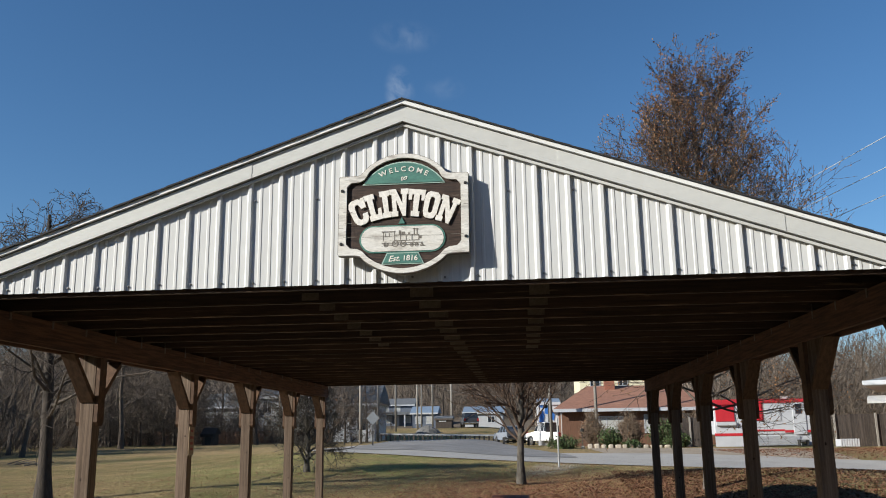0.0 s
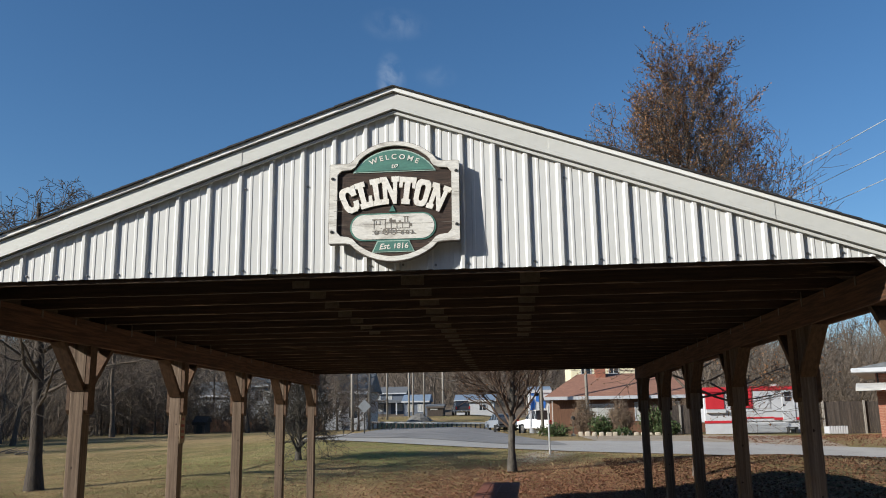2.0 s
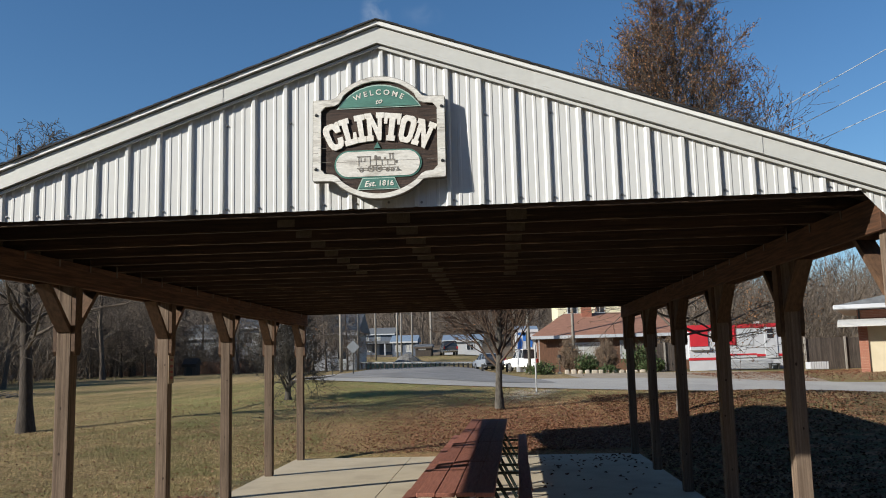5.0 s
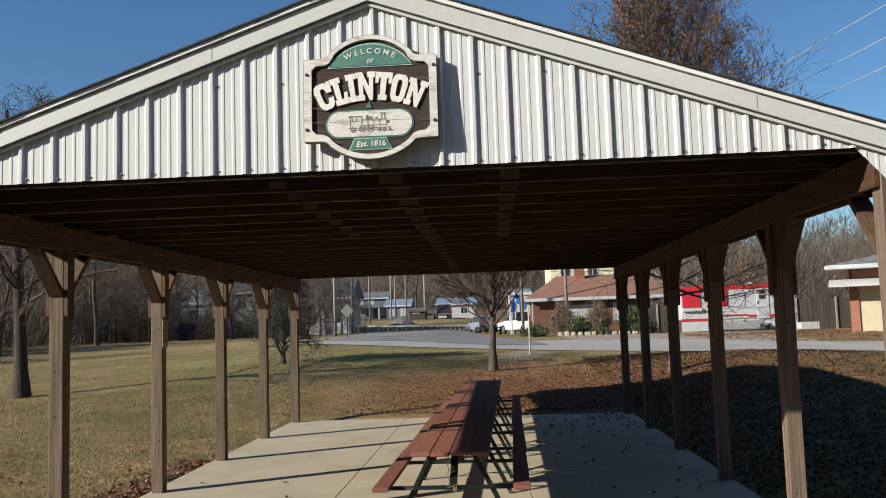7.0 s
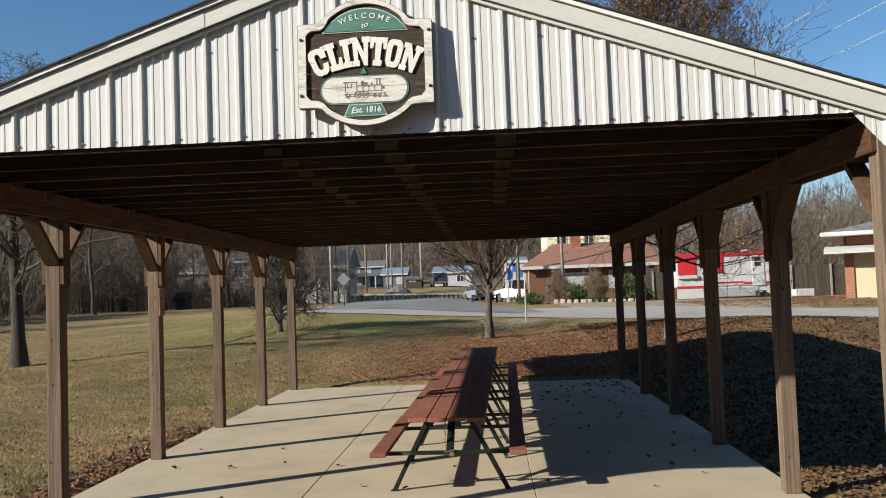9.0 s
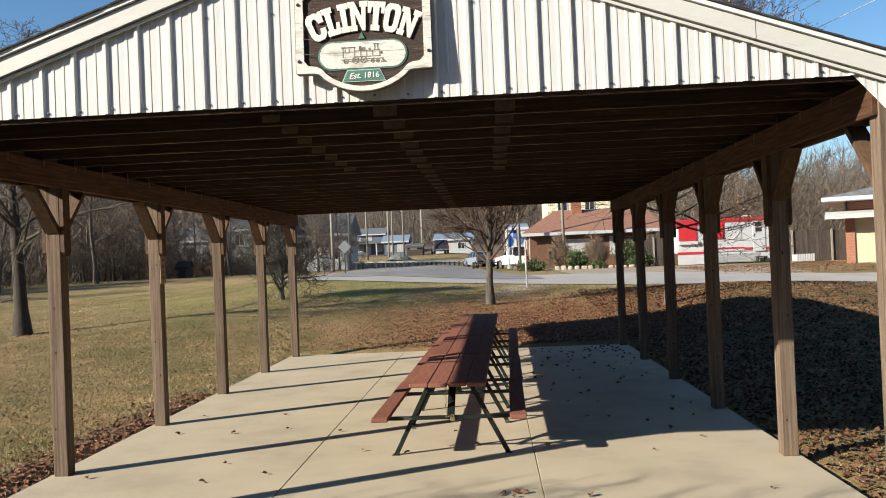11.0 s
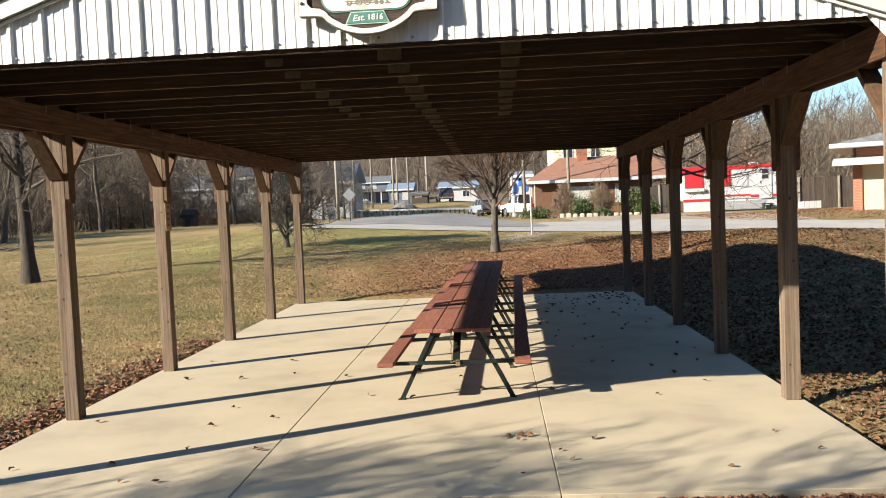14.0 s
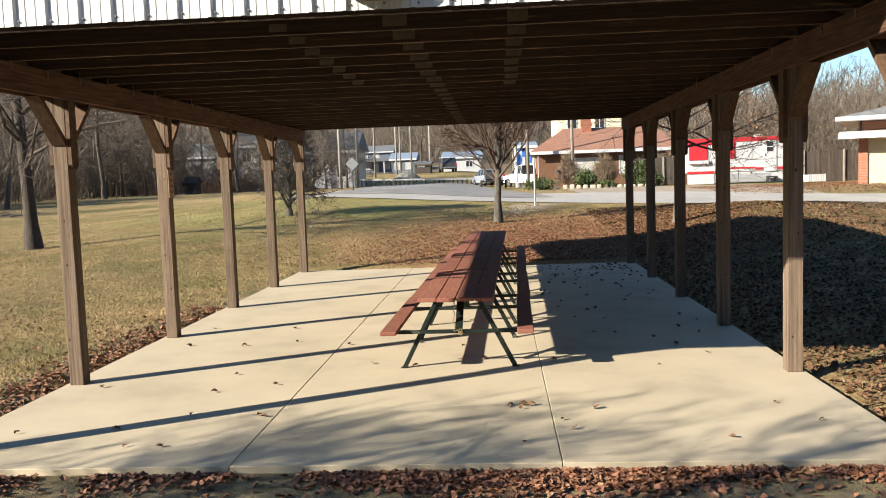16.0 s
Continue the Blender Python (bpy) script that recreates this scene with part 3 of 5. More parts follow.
# ---- welcome sign on the gable ----
M_SIGNBROWN = mat("dark_brown_grooved_wood", (0.062, 0.034, 0.022), (0.018, 0.011, 0.008), 6, (1.5, 1, 22), 0.7, 0.7, 20, depth=0.004)
M_SIGNWHITE = mat("weathered_white_paint", (0.72, 0.70, 0.65), (0.60, 0.57, 0.51), 5, (1, 1, 4), 0.6, 0.15, 30, stain=(0.20, 0.17, 0.14), stain_scale=6, stain_amount=0.42)
M_SIGNGREEN = mat("faded_green_paint", (0.085, 0.22, 0.175), (0.065, 0.17, 0.14), 5, (1, 1, 4), 0.6, 0.1, 30)
M_SIGNMINT = mat("pale_mint_edge_paint", (0.42, 0.55, 0.48), (0.34, 0.46, 0.40), 8, rough=0.6, bump=0.1)
M_LETTER = mat("cream_white_letter_paint", (0.80, 0.77, 0.71), (0.72, 0.68, 0.61), 9, rough=0.55, bump=0.1, stain=(0.42, 0.36, 0.30), stain_scale=14, stain_amount=0.2)
M_INK = mat("grey_line_paint", (0.14, 0.125, 0.11), (0.22, 0.20, 0.17), 20, rough=0.8, bump=0)
M_BLACK = mat("black_metal", (0.02, 0.02, 0.02), (0.035, 0.033, 0.03), 10, rough=0.5, bump=0.05)
CX, CZ = -0.027, 3.497


def sign_outline():
    half = []
    for i in range(13):
        a = radians(45.4) * i / 12
        half.append((0.386 * math.sin(a), 0.064 + 0.386 * math.cos(a)))
    half += [(0.29, 0.315), (0.305, 0.300), (0.33, 0.292), (0.452, 0.290), (0.457, 0.285), (0.457, -0.280), (0.452, -0.287), (0.335, -0.289), (0.305, -0.297), (0.29, -0.308)]
    for i in range(12, -1, -1):
        a = radians(39.2) * i / 12
        half.append((0.435 * math.sin(a), 0.012 - 0.435 * math.cos(a)))
    return half + [(-x, z) for x, z in half[-2:0:-1]]


def sign_opening():
    half = []
    for i in range(13):
        a = radians(44.0) * i / 12
        half.append((0.357 * math.sin(a), 0.064 + 0.357 * math.cos(a)))
    half += [(0.262, 0.290), (0.280, 0.265), (0.310, 0.249), (0.375, 0.244), (0.404, 0.215), (0.404, -0.205), (0.375, -0.238), (0.320, -0.245), (0.290, -0.260), (0.271, -0.281)]
    for i in range(12, -1, -1):
        a = radians(39.2) * i / 12
        half.append((0.402 * math.sin(a), 0.012 - 0.402 * math.cos(a)))
    return half + [(-x, z) for x, z in half[-2:0:-1]]


def inset(pts, d):
    out, n = [], len(pts)
    for i in range(n):
        p, a, b = Vector(pts[i]), Vector(pts[i - 1]), Vector(pts[(i + 1) % n])
        t = ((b - p).normalized() + (p - a).normalized()).normalized()
        out.append((p.x + t.y * d, p.y - t.x * d))
    return out


def moved(pts, x=CX, z=CZ):
    return [(px + x, pz + z) for px, pz in pts]


def stadium(w, h, n=12):
    r = h / 2
    pts = []
    for sx, a0 in ((1, -90), (-1, 90)):
        for i in range(n + 1):
            a = radians(a0 + 180 * i / n)
            pts.append((sx * (w / 2 - r) + r * math.cos(a), r * math.sin(a)))
    return pts


def dome(w, h, n=16):
    """A flat-based circular segment."""
    r = (w * w / 4 + h * h) / (2 * h)
    a0 = math.asin(min(1, w / 2 / r))
    return [(r * math.sin(a0 * (1 - 2 * i / n)), h - r + r * math.cos(a0 * (1 - 2 * i / n))) for i in range(n + 1)][::-1]


def text_shape(body, size, y0, y1, place):
    """Built-in letters as a solid; place maps (u, v) on the line of writing to (x, z)."""
    cu = bpy.data.curves.new("text", "FONT")
    cu.body, cu.size, cu.align_x, cu.extrude, cu.resolution_u, cu.offset = body, size, "CENTER", 0.5, 3, size * 0.012
    ob = new("text", cu)
    me = bpy.data.meshes.new_from_object(ob.evaluated_get(bpy.context.evaluated_depsgraph_get()))
    s = Shape()
    for v in me.vertices:
        x, z = place(v.co.x, v.co.y)
        s.v.append((x, y0 if v.co.z > 0 else y1, z))
    s.f = [tuple(p.vertices) for p in me.polygons]
    bpy.data.objects.remove(ob)
    bpy.data.meshes.remove(me)
    bpy.data.curves.remove(cu)
    return s


sign = thing("welcome_sign", "carved brown and white town welcome sign with green panels", "sign")
outer = sign_outline()
inner = sign_opening()
part("board", Shape().prism(moved(inset(outer, 0.006)), -0.060, -0.026), M_SIGNBROWN, sign, "dark brown grooved wooden board")
part("rim", Shape().ring(moved(outer), moved(inner), -0.080, -0.028), M_SIGNWHITE, sign, "weathered white raised rim")
arch = moved(dome(0.590, 0.170), CX, 3.724)
part("rim_edge", Shape().ring(moved(inset(outer, -0.004)), moved(outer), -0.0775, -0.028), M_INK, sign, "dark weathered outer edge")
for cz, c0, c1 in ((3.339, -0.425, -0.33), (3.339, 0.33, 0.42), (3.52, -0.425, -0.36), (3.2, -0.33, -0.22), (3.2, 0.24, 0.34), (3.62, 0.34, 0.42), (3.44, -0.425, -0.36)):
    part("crack", Shape().box(CX + c0, CX + c1, -0.0806, -0.0795, cz, cz + 0.0022), M_INK, sign, "dark crack in the rim")
part("arch_edge", Shape().prism(arch, -0.066, -0.0602), M_SIGNMINT, sign, "pale mint edging")
arch_panel = part("arch_panel", Shape().prism(moved(dome(0.558, 0.152), CX, 3.732), -0.0705, -0.0662), M_SIGNGREEN, sign, "faded green arched panel")


def on_arc(radius, base, cx=CX):
    return lambda u, v: (cx + (radius + v) * math.sin(u / radius), base - radius + (radius + v) * math.cos(u / radius))


part("welcome_lettering", text_shape("W E L C O M E", 0.053, -0.0735, -0.0707, on_arc(0.36, 3.818)), M_LETTER, arch_panel, "white lettering WELCOME")
part("to_lettering", text_shape("to", 0.055, -0.0735, -0.0707, lambda u, v: (CX + u + v * 0.25, 3.752 + v + u * 0.2)), M_LETTER, arch_panel, "white slanted word to")

# the town's name in slab letters on an arc
S = 0.27


def glyph(kind):
    """Outline(s) in a box 1 wide and 1 high: (outer, hole or None)."""
    if kind == "I":
        a, s = 0.22, 0.2
        return [(0, 0), (1, 0), (1, s), (1 - a, s), (1 - a, 1 - s), (1, 1 - s), (1, 1), (0, 1), (0, 1 - s), (a, 1 - s), (a, s), (0, s)], None
    if kind == "L":
        return [(0, 0), (1, 0), (1, 0.42), (0.78, 0.42), (0.70, 0.2), (0.52, 0.2), (0.52, 0.8), (0.66, 0.8), (0.66, 1), (0, 1), (0, 0.8), (0.14, 0.8), (0.14, 0.2), (0, 0.2)], None
    if kind == "T":
        return [(0.2, 0), (0.8, 0), (0.8, 0.19), (0.68, 0.19), (0.68, 0.8), (0.78, 0.8), (0.82, 0.6), (1, 0.6), (1, 1), (0, 1), (0, 0.6), (0.18, 0.6), (0.22, 0.8), (0.32, 0.8), (0.32, 0.19), (0.2, 0.19)], None
    if kind == "N":
        return [(0, 0), (0.42, 0), (0.42, 0.19), (0.34, 0.19), (0.34, 0.58), (0.70, 0), (0.90, 0), (0.90, 0.81), (1, 0.81), (1, 1), (0.60, 1), (0.60, 0.81), (0.68, 0.81), (0.68, 0.46), (0.34, 1), (0, 1), (0, 0.81), (0.10, 0.81), (0.10, 0.19), (0, 0.19)], None
    if kind == "O":
        o = [(0.26, 0), (0.74, 0), (0.9, 0.07), (1, 0.22), (1, 0.78), (0.9, 0.93), (0.74, 1), (0.26, 1), (0.1, 0.93), (0, 0.78), (0, 0.22), (0.1, 0.07)]
        i = [(0.43, 0.2), (0.57, 0.2), (0.63, 0.24), (0.66, 0.31), (0.66, 0.69), (0.63, 0.76), (0.57, 0.8), (0.43, 0.8), (0.37, 0.76), (0.34, 0.69), (0.34, 0.31), (0.37, 0.24)]
        return o, i
    return [(0.28, 0), (0.72, 0), (0.9, 0.08), (1, 0.24), (1, 0.40), (0.68, 0.40), (0.66, 0.28), (0.58, 0.2), (0.46, 0.2), (0.36, 0.28), (0.34, 0.36), (0.34, 0.66), (0.38, 0.76), (0.48, 0.81), (0.58, 0.79), (0.66, 0.68),
            (0.68, 0.60), (1, 0.60), (1, 1), (0.84, 1), (0.78, 0.95), (0.66, 1), (0.28, 1), (0.1, 0.92), (0, 0.76), (0, 0.24), (0.1, 0.08)], None


arc = on_arc(0.76, 3.485, CX - 0.004)
u = -0.334
for kind, w in (("C", 0.103), ("L", 0.088), ("I", 0.057), ("N", 0.111), ("T", 0.096), ("O", 0.092), ("N", 0.111)):
    o, hole = glyph(kind)
    h = 0.203 - 0.012 * abs(u + w / 2) / 0.33
    warp = lambda pts: [arc(u + p * w, q * h - 0.0) for p, q in pts]
    s = Shape()
    if hole:
        s.ring(warp(o), warp(hole), -0.0745, -0.0602)
    else:
        s.prism(warp(o), -0.0745, -0.0602)
    part("letter", s, M_LETTER, sign, "raised cream-white letter " + kind)
    u += w + 0.0025

part("wedge", Shape().prism([(CX - 0.036, 3.432), (CX + 0.010, 3.432), (CX - 0.012, 3.478)], -0.068, -0.0602), M_SIGNGREEN, sign, "small green triangle")
part("oval_edge", Shape().prism(moved(stadium(0.604, 0.198), CX - 0.009, 3.322), -0.0655, -0.0602), M_SIGNGREEN, sign, "green edge of the oval")
oval = part("oval_panel", Shape().prism(moved(stadium(0.58, 0.178), CX - 0.009, 3.322), -0.069, -0.0657), M_SIGNWHITE, sign, "white oval panel with a worn steam-engine drawing")
loco = Shape()
ox, oz, yf, yb = CX - 0.012, 3.262, -0.0703, -0.0691


def stroke(x0, x1, z0, z1):
    loco.box(ox + x0 - 0.0012, ox + x1 + 0.0012, yf, yb, oz + z0 - 0.0012, oz + z1 + 0.0012)


for a in ((-0.14, 0.145, 0.028, 0.031), (-0.05, 0.12, 0.085, 0.088), (-0.05, 0.12, 0.045, 0.048), (0.118, 0.121, 0.045, 0.088), (-0.052, -0.049, 0.03, 0.105), (-0.13, -0.127, 0.045, 0.11), (-0.14, -0.045, 0.108, 0.114),
          (-0.115, -0.085, 0.075, 0.078), (-0.115, -0.112, 0.075, 0.1), (-0.088, -0.085, 0.075, 0.1), (0.085, 0.089, 0.088, 0.128), (0.105, 0.109, 0.088, 0.128), (0.079, 0.115, 0.126, 0.131), (0.0, 0.022, 0.088, 0.108),
          (0.045, 0.058, 0.088, 0.102), (-0.02, -0.005, 0.088, 0.112), (-0.02, -0.005, 0.115, 0.118), (0.125, 0.137, 0.06, 0.078), (-0.12, 0.11, 0.014, 0.017), (0.13, 0.165, 0.004, 0.007), (-0.01, -0.007, 0.05, 0.084), (0.03, 0.033, 0.05, 0.084), (0.07, 0.073, 0.05, 0.084)):
    stroke(*a)
for wx, r in ((-0.11, 0.017), (-0.045, 0.024), (0.01, 0.024), (0.07, 0.014), (0.105, 0.014)):
    o = [(ox + wx + r * math.cos(q * math.pi / 8), oz + r + r * math.sin(q * math.pi / 8)) for q in range(16)]
    i = [(ox + wx + (r - 0.006) * math.cos(q * math.pi / 8), oz + r + (r - 0.006) * math.sin(q * math.pi / 8)) for q in range(16)]
    loco.ring(o, i, yf - 0.0002, yb)
    for q in range(4):
        a = q * math.pi / 4
        loco.bar((ox + wx - r * math.cos(a), yf + 0.0005, oz + r - r * math.sin(a)), (ox + wx + r * math.cos(a), yf + 0.0005, oz + r + r * math.sin(a)), 0.002, 0.0012)
for q in range(5):
    loco.bar((ox + 0.135, yf + 0.0004, oz + 0.03), (ox + 0.14 + q * 0.006, yf + 0.0004, oz + 0.004), 0.0022, 0.0012)
for q in range(34):
    a, z = -0.14 + q * 0.0083, 0.004 + 0.013 * (q % 4) + 0.003 * (q % 3)
    loco.box(ox + a, ox + a + 0.008, yf + 0.0001, yb, oz + z, oz + z + 0.0025)
part("engine_drawing", loco, M_INK, oval, "grey line drawing of a steam engine")
part("crack", Shape().box(CX - 0.29, CX + 0.27, -0.0696, -0.0688, 3.339, 3.3415), M_INK, oval, "dark open seam")
part("base_edge", Shape().prism([(CX - 0.155, 3.140), (CX + 0.143, 3.140), (CX + 0.105, 3.222), (CX - 0.117, 3.222)], -0.0655, -0.0602), M_SIGNMINT, sign, "pale mint edging")
base_panel = part("base_panel", Shape().prism([(CX - 0.143, 3.147), (CX + 0.131, 3.147), (CX + 0.099, 3.216), (CX - 0.111, 3.216)], -0.069, -0.0657), M_SIGNGREEN, sign, "faded green base panel")
part("est_lettering", text_shape("Est.", 0.058, -0.072, -0.0692, lambda a, v: (CX - 0.064 + a + v * 0.28, 3.161 + v + a * 0.06)), M_LETTER, base_panel, "white slanted lettering Est.")
part("year_lettering", text_shape("1816", 0.054, -0.072, -0.0692, lambda a, v: (CX + 0.046 + a + v * 0.06, 3.164 + v)), M_LETTER, base_panel, "white lettering 1816")
for bx, bz in ((-0.437, 0.185), (0.437, 0.215), (-0.437, -0.205), (0.437, -0.175)):
    part("bolt", Shape().tube((CX + bx, -0.080, CZ + bz), (CX + bx, -0.088, CZ + bz), 0.012, 0.009, 10), M_BLACK, sign, "black bolt head")
for bz in (-0.09, 0.06):
    for sx in (-1, 1):
        part("rim_seam", Shape().box(CX + sx * 0.44 - 0.017, CX + sx * 0.44 + 0.017, -0.0806, -0.0795, CZ + bz - 0.0012, CZ + bz + 0.0012), M_INK, sign)

# the sign leans out a little at its foot
sign.matrix_world = Matrix.Translation((0, -0.03, 3.78)) @ pose(0, 0, 0, -3.0, 0, 0) @ Matrix.Translation((0, 0.03, -3.78))

# ---- small notice on a post ----
M_NOTICE = mat("tan_notice_board", (0.33, 0.25, 0.16), (0.26, 0.19, 0.12), 8, rough=0.6, bump=0.1)
M_REDINK = mat("faded_red_print", (0.30, 0.07, 0.05), (0.24, 0.05, 0.04), 8, rough=0.6, bump=0)
notice = thing("notice_sign", "small tan notice with faded red print on a post", "sign", pose(-POST_X + 0.072, POST_Y[2] - 0.0, 0))
part("panel", Shape().box(0.0, 0.012, -0.075, 0.085, 1.77, 2.12, 0.003), M_NOTICE, notice)
for z0, z1, y0, y1 in ((2.05, 2.08, -0.03, 0.04), (1.97, 2.0, -0.05, 0.06), (1.90, 1.93, -0.05, 0.05), (1.83, 1.86, -0.04, 0.05)):
    part("print_bar", Shape().box(0.012, 0.0135, y0, y1, z0, z1), M_REDINK, notice)


# ---- trees ----
def grow(seed, height, radius, clear, limbs, spread=0.9, lift=0.25, levels=3, kids=(7, 6), twig=0.006, lean=(0, 0), limb_len=0.45, wobble=0.16, droop=0.0, trunk_wobble=0.35, low_open=1.0):
    """Segments of a bare tree: rows of x0 y0 z0 x1 y1 z1 r0 r1 level."""
    rnd = random.Random(seed)
    rows = []

    def limb(p, d, length, r, level):
        steps = (9, 6, 4, 3)[min(level, 3)]
        path = [(p, r * (1.45 if level == 0 else 1.0))]
        for i in range(steps):
            up = lift * (1.0 if level else 0.3)
            d = (d + Vector((rnd.gauss(0, wobble), rnd.gauss(0, wobble), rnd.gauss(0, wobble) + up * 0.35 - (droop if level > 1 else 0))) * (trunk_wobble if level == 0 else 1)).normalized()
            q = p + d * (length / steps)
            r2 = max(twig, r * (1 - 0.85 * (i + 1) / steps) if level else radius * (1 - 0.75 * (i + 1) / steps))
            r1 = path[-1][1]
            rows.append((*p, *q, r1, r2, level))
            path.append((q, r2))
            p = q
        if level >= levels:
            return
        n = limbs if level == 0 else kids[min(level - 1, len(kids) - 1)]
        for k in range(n):
            f = (clear + (0.97 - clear) * (k + rnd.random()) / n) if level == 0 else 0.2 + 0.78 * (k + rnd.random()) / n
            x = f * steps
            i = min(int(x), steps - 1)
            a, b = path[i], path[i + 1]
            start = a[0].lerp(b[0], x - i)
            ax = (b[0] - a[0]).normalized()
            turn = rnd.uniform(0, 2 * math.pi)
            side = ax.orthogonal().normalized()
            side = Matrix.Rotation(turn, 3, ax) @ side
            open_ = spread * rnd.uniform(0.7, 1.2) * (low_open if level == 0 and f < clear + 0.16 else 1.0)
            nd = (ax * math.cos(open_) + side * math.sin(open_)).normalized()
            rr = max(twig, (a[1] + (b[1] - a[1]) * (x - i)) * (rnd.uniform(0.28, 0.45) if level == 0 else rnd.uniform(0.45, 0.7)))
            if level == 0:
                ll = height * limb_len * (1.15 - 0.75 * (f - clear) / (1 - clear)) * rnd.uniform(0.8, 1.15)
            else:
                ll = length * rnd.uniform(0.35, 0.6) * (1.1 - 0.5 * f)
            limb(start, nd, ll, rr, level + 1)

    limb(Vector((0, 0, -0.1)), Vector((lean[0], lean[1], 1)).normalized(), height, radius, 0)
    return np.array(rows)


def tubes(rows, sides):
    """Vertices and quads for tapered segments."""
    a, b, r0, r1 = rows[:, 0:3], rows[:, 3:6], rows[:, 6], rows[:, 7]
    d = b - a
    d /= np.linalg.norm(d, axis=1, keepdims=True) + 1e-9
    ref = np.where(np.abs(d[:, 2:3]) > 0.9, np.array([[1.0, 0, 0]]), np.array([[0, 0, 1.0]]))
    s = np.cross(d, ref)
    s /= np.linalg.norm(s, axis=1, keepdims=True) + 1e-9
    t = np.cross(d, s)
    ang = np.arange(sides) * 2 * np.pi / sides
    ring = np.cos(ang)[None, :, None] * s[:, None] + np.sin(ang)[None, :, None] * t[:, None]
    v = np.concatenate([a[:, None] + r0[:, None, None] * ring, b[:, None] + r1[:, None, None] * ring], 1).reshape(-1, 3)
    k = np.arange(len(rows))[:, None] * 2 * sides
    i = np.arange(sides)[None]
    j = (i + 1) % sides
    f = np.stack([k + i, k + j, k + sides + j, k + sides + i], -1).reshape(-1, 4)
    return v, f


def joined(chunks):
    vs, fs, n = [], [], 0
    for v, f in chunks:
        vs.append(v)
        fs.append(f + n)
        n += len(v)
    return np.concatenate(vs), np.concatenate(fs)


def leaf_quads(points, size, rnd, flat=False):
    """Small bent leaves with uneven lobes, folded along the midrib, at the points."""
    n = len(points)
    yaw = rnd.uniform(0, 2 * np.pi, n)
    tilt = rnd.normal(0, 0.35, n) if flat else rnd.uniform(-1.4, 1.4, n)
    sz = size * rnd.uniform(0.6, 1.25, n)
    e = np.stack([np.cos(yaw) * np.cos(tilt), np.sin(yaw) * np.cos(tilt), np.sin(tilt)], 1)
    w = np.stack([-np.sin(yaw), np.cos(yaw), rnd.normal(0, 0.3, n)], 1)
    up = np.cross(e, w)
    curl = rnd.uniform(0.1, 0.5, n)[:, None]
    s = sz[:, None]
    base, tip = points - e * s * 0.5, points + e * s * 0.5
    k1, k2 = rnd.uniform(0.2, 0.36, n)[:, None], rnd.uniform(0.3, 0.46, n)[:, None]
    l1 = points - e * s * 0.22 + w * s * k1 + up * s * curl * 0.5
    l2 = points + e * s * 0.12 + w * s * k2 + up * s * curl * 0.75
    r1 = points - e * s * 0.16 - w * s * k2 + up * s * curl * 0.55
    r2 = points + e * s * 0.16 - w * s * k1 + up * s * curl * 0.6
    v = np.stack([base, l1, l2, tip, r2, r1], 1).reshape(-1, 3)
    k = np.arange(n)[:, None] * 6
    return v, np.concatenate([np.concatenate([k, k + a, k + a + 1], 1) for a in (1, 2, 3, 4)])


def tree_meshes(name, rows, bark, leaves=0, leaf_size=0.08, leaf_material=None, seed=0, low=False, twig_bark=None):
    big = rows[:, 8] == 0
    trunk = quick_mesh("trunk", *tubes(rows[big], 6 if low else 10), bark)
    trunk.polygons.foreach_set("use_smooth", [True] * len(trunk.polygons))
    mid = rows[:, 8] == 1
    out = [("trunk", trunk), ("crown", quick_mesh("crown", *joined([tubes(rows[mid], 4 if low else 6), tubes(rows[rows[:, 8] > 1], 3)]), twig_bark or (bark if not low else M_TWIG)))]
    if leaves:
        rnd = np.random.default_rng(seed)
        ends = rows[rows[:, 8] >= rows[:, 8].max()]
        pick = ends[rnd.integers(0, len(ends), leaves)]
        f = rnd.random((leaves, 1))
        pts = pick[:, 0:3] * (1 - f) + pick[:, 3:6] * f + rnd.normal(0, 0.03, (leaves, 3))
        out.append(("leaves", quick_mesh("leaves", *leaf_quads(pts, leaf_size, rnd), leaf_material)))
    return out


def plant(name, meshes, x, y, label, group="", turn=0.0, scale=1.0, z=None):
    t = thing(name, label, "tree", pose(x, y, gz(x, y) if z is None else z, 0, 0, turn) @ Matrix.Scale(scale, 4), group)
    for pname, me in meshes:
        part(pname, me, None, t)
    return t


M_BARK_DARK = mat("dark_furrowed_bark", (0.075, 0.058, 0.045), (0.035, 0.028, 0.022), 6, (3, 3, 0.6), 0.9, 0.9, 18, depth=0.02)
M_BARK_MID = mat("mottled_grey_bark", (0.125, 0.11, 0.09), (0.05, 0.043, 0.036), 6, (3, 3, 0.8), 0.9, 0.9, 18, depth=0.02)
M_SPRAY = mat("brown_young_twigs", (0.125, 0.083, 0.058), (0.06, 0.041, 0.03), 3, rough=0.9, bump=0)
# the tall tree with brown leaves beyond the shelter
plant("tree", tree_meshes("tree", grow(15, 10.2, 0.112, 0.20, 88, 0.86, 0.36, 3, (12, 8), 0.0052, lean=(0.05, 0), limb_len=0.43, wobble=0.10, trunk_wobble=0.06, low_open=1.7), M_BARK_PALE, 38000, 0.052, M_DEADLEAF, 5, twig_bark=M_BARK),
      5.5, 17.2, "tall upright tree holding brown dry leaves")
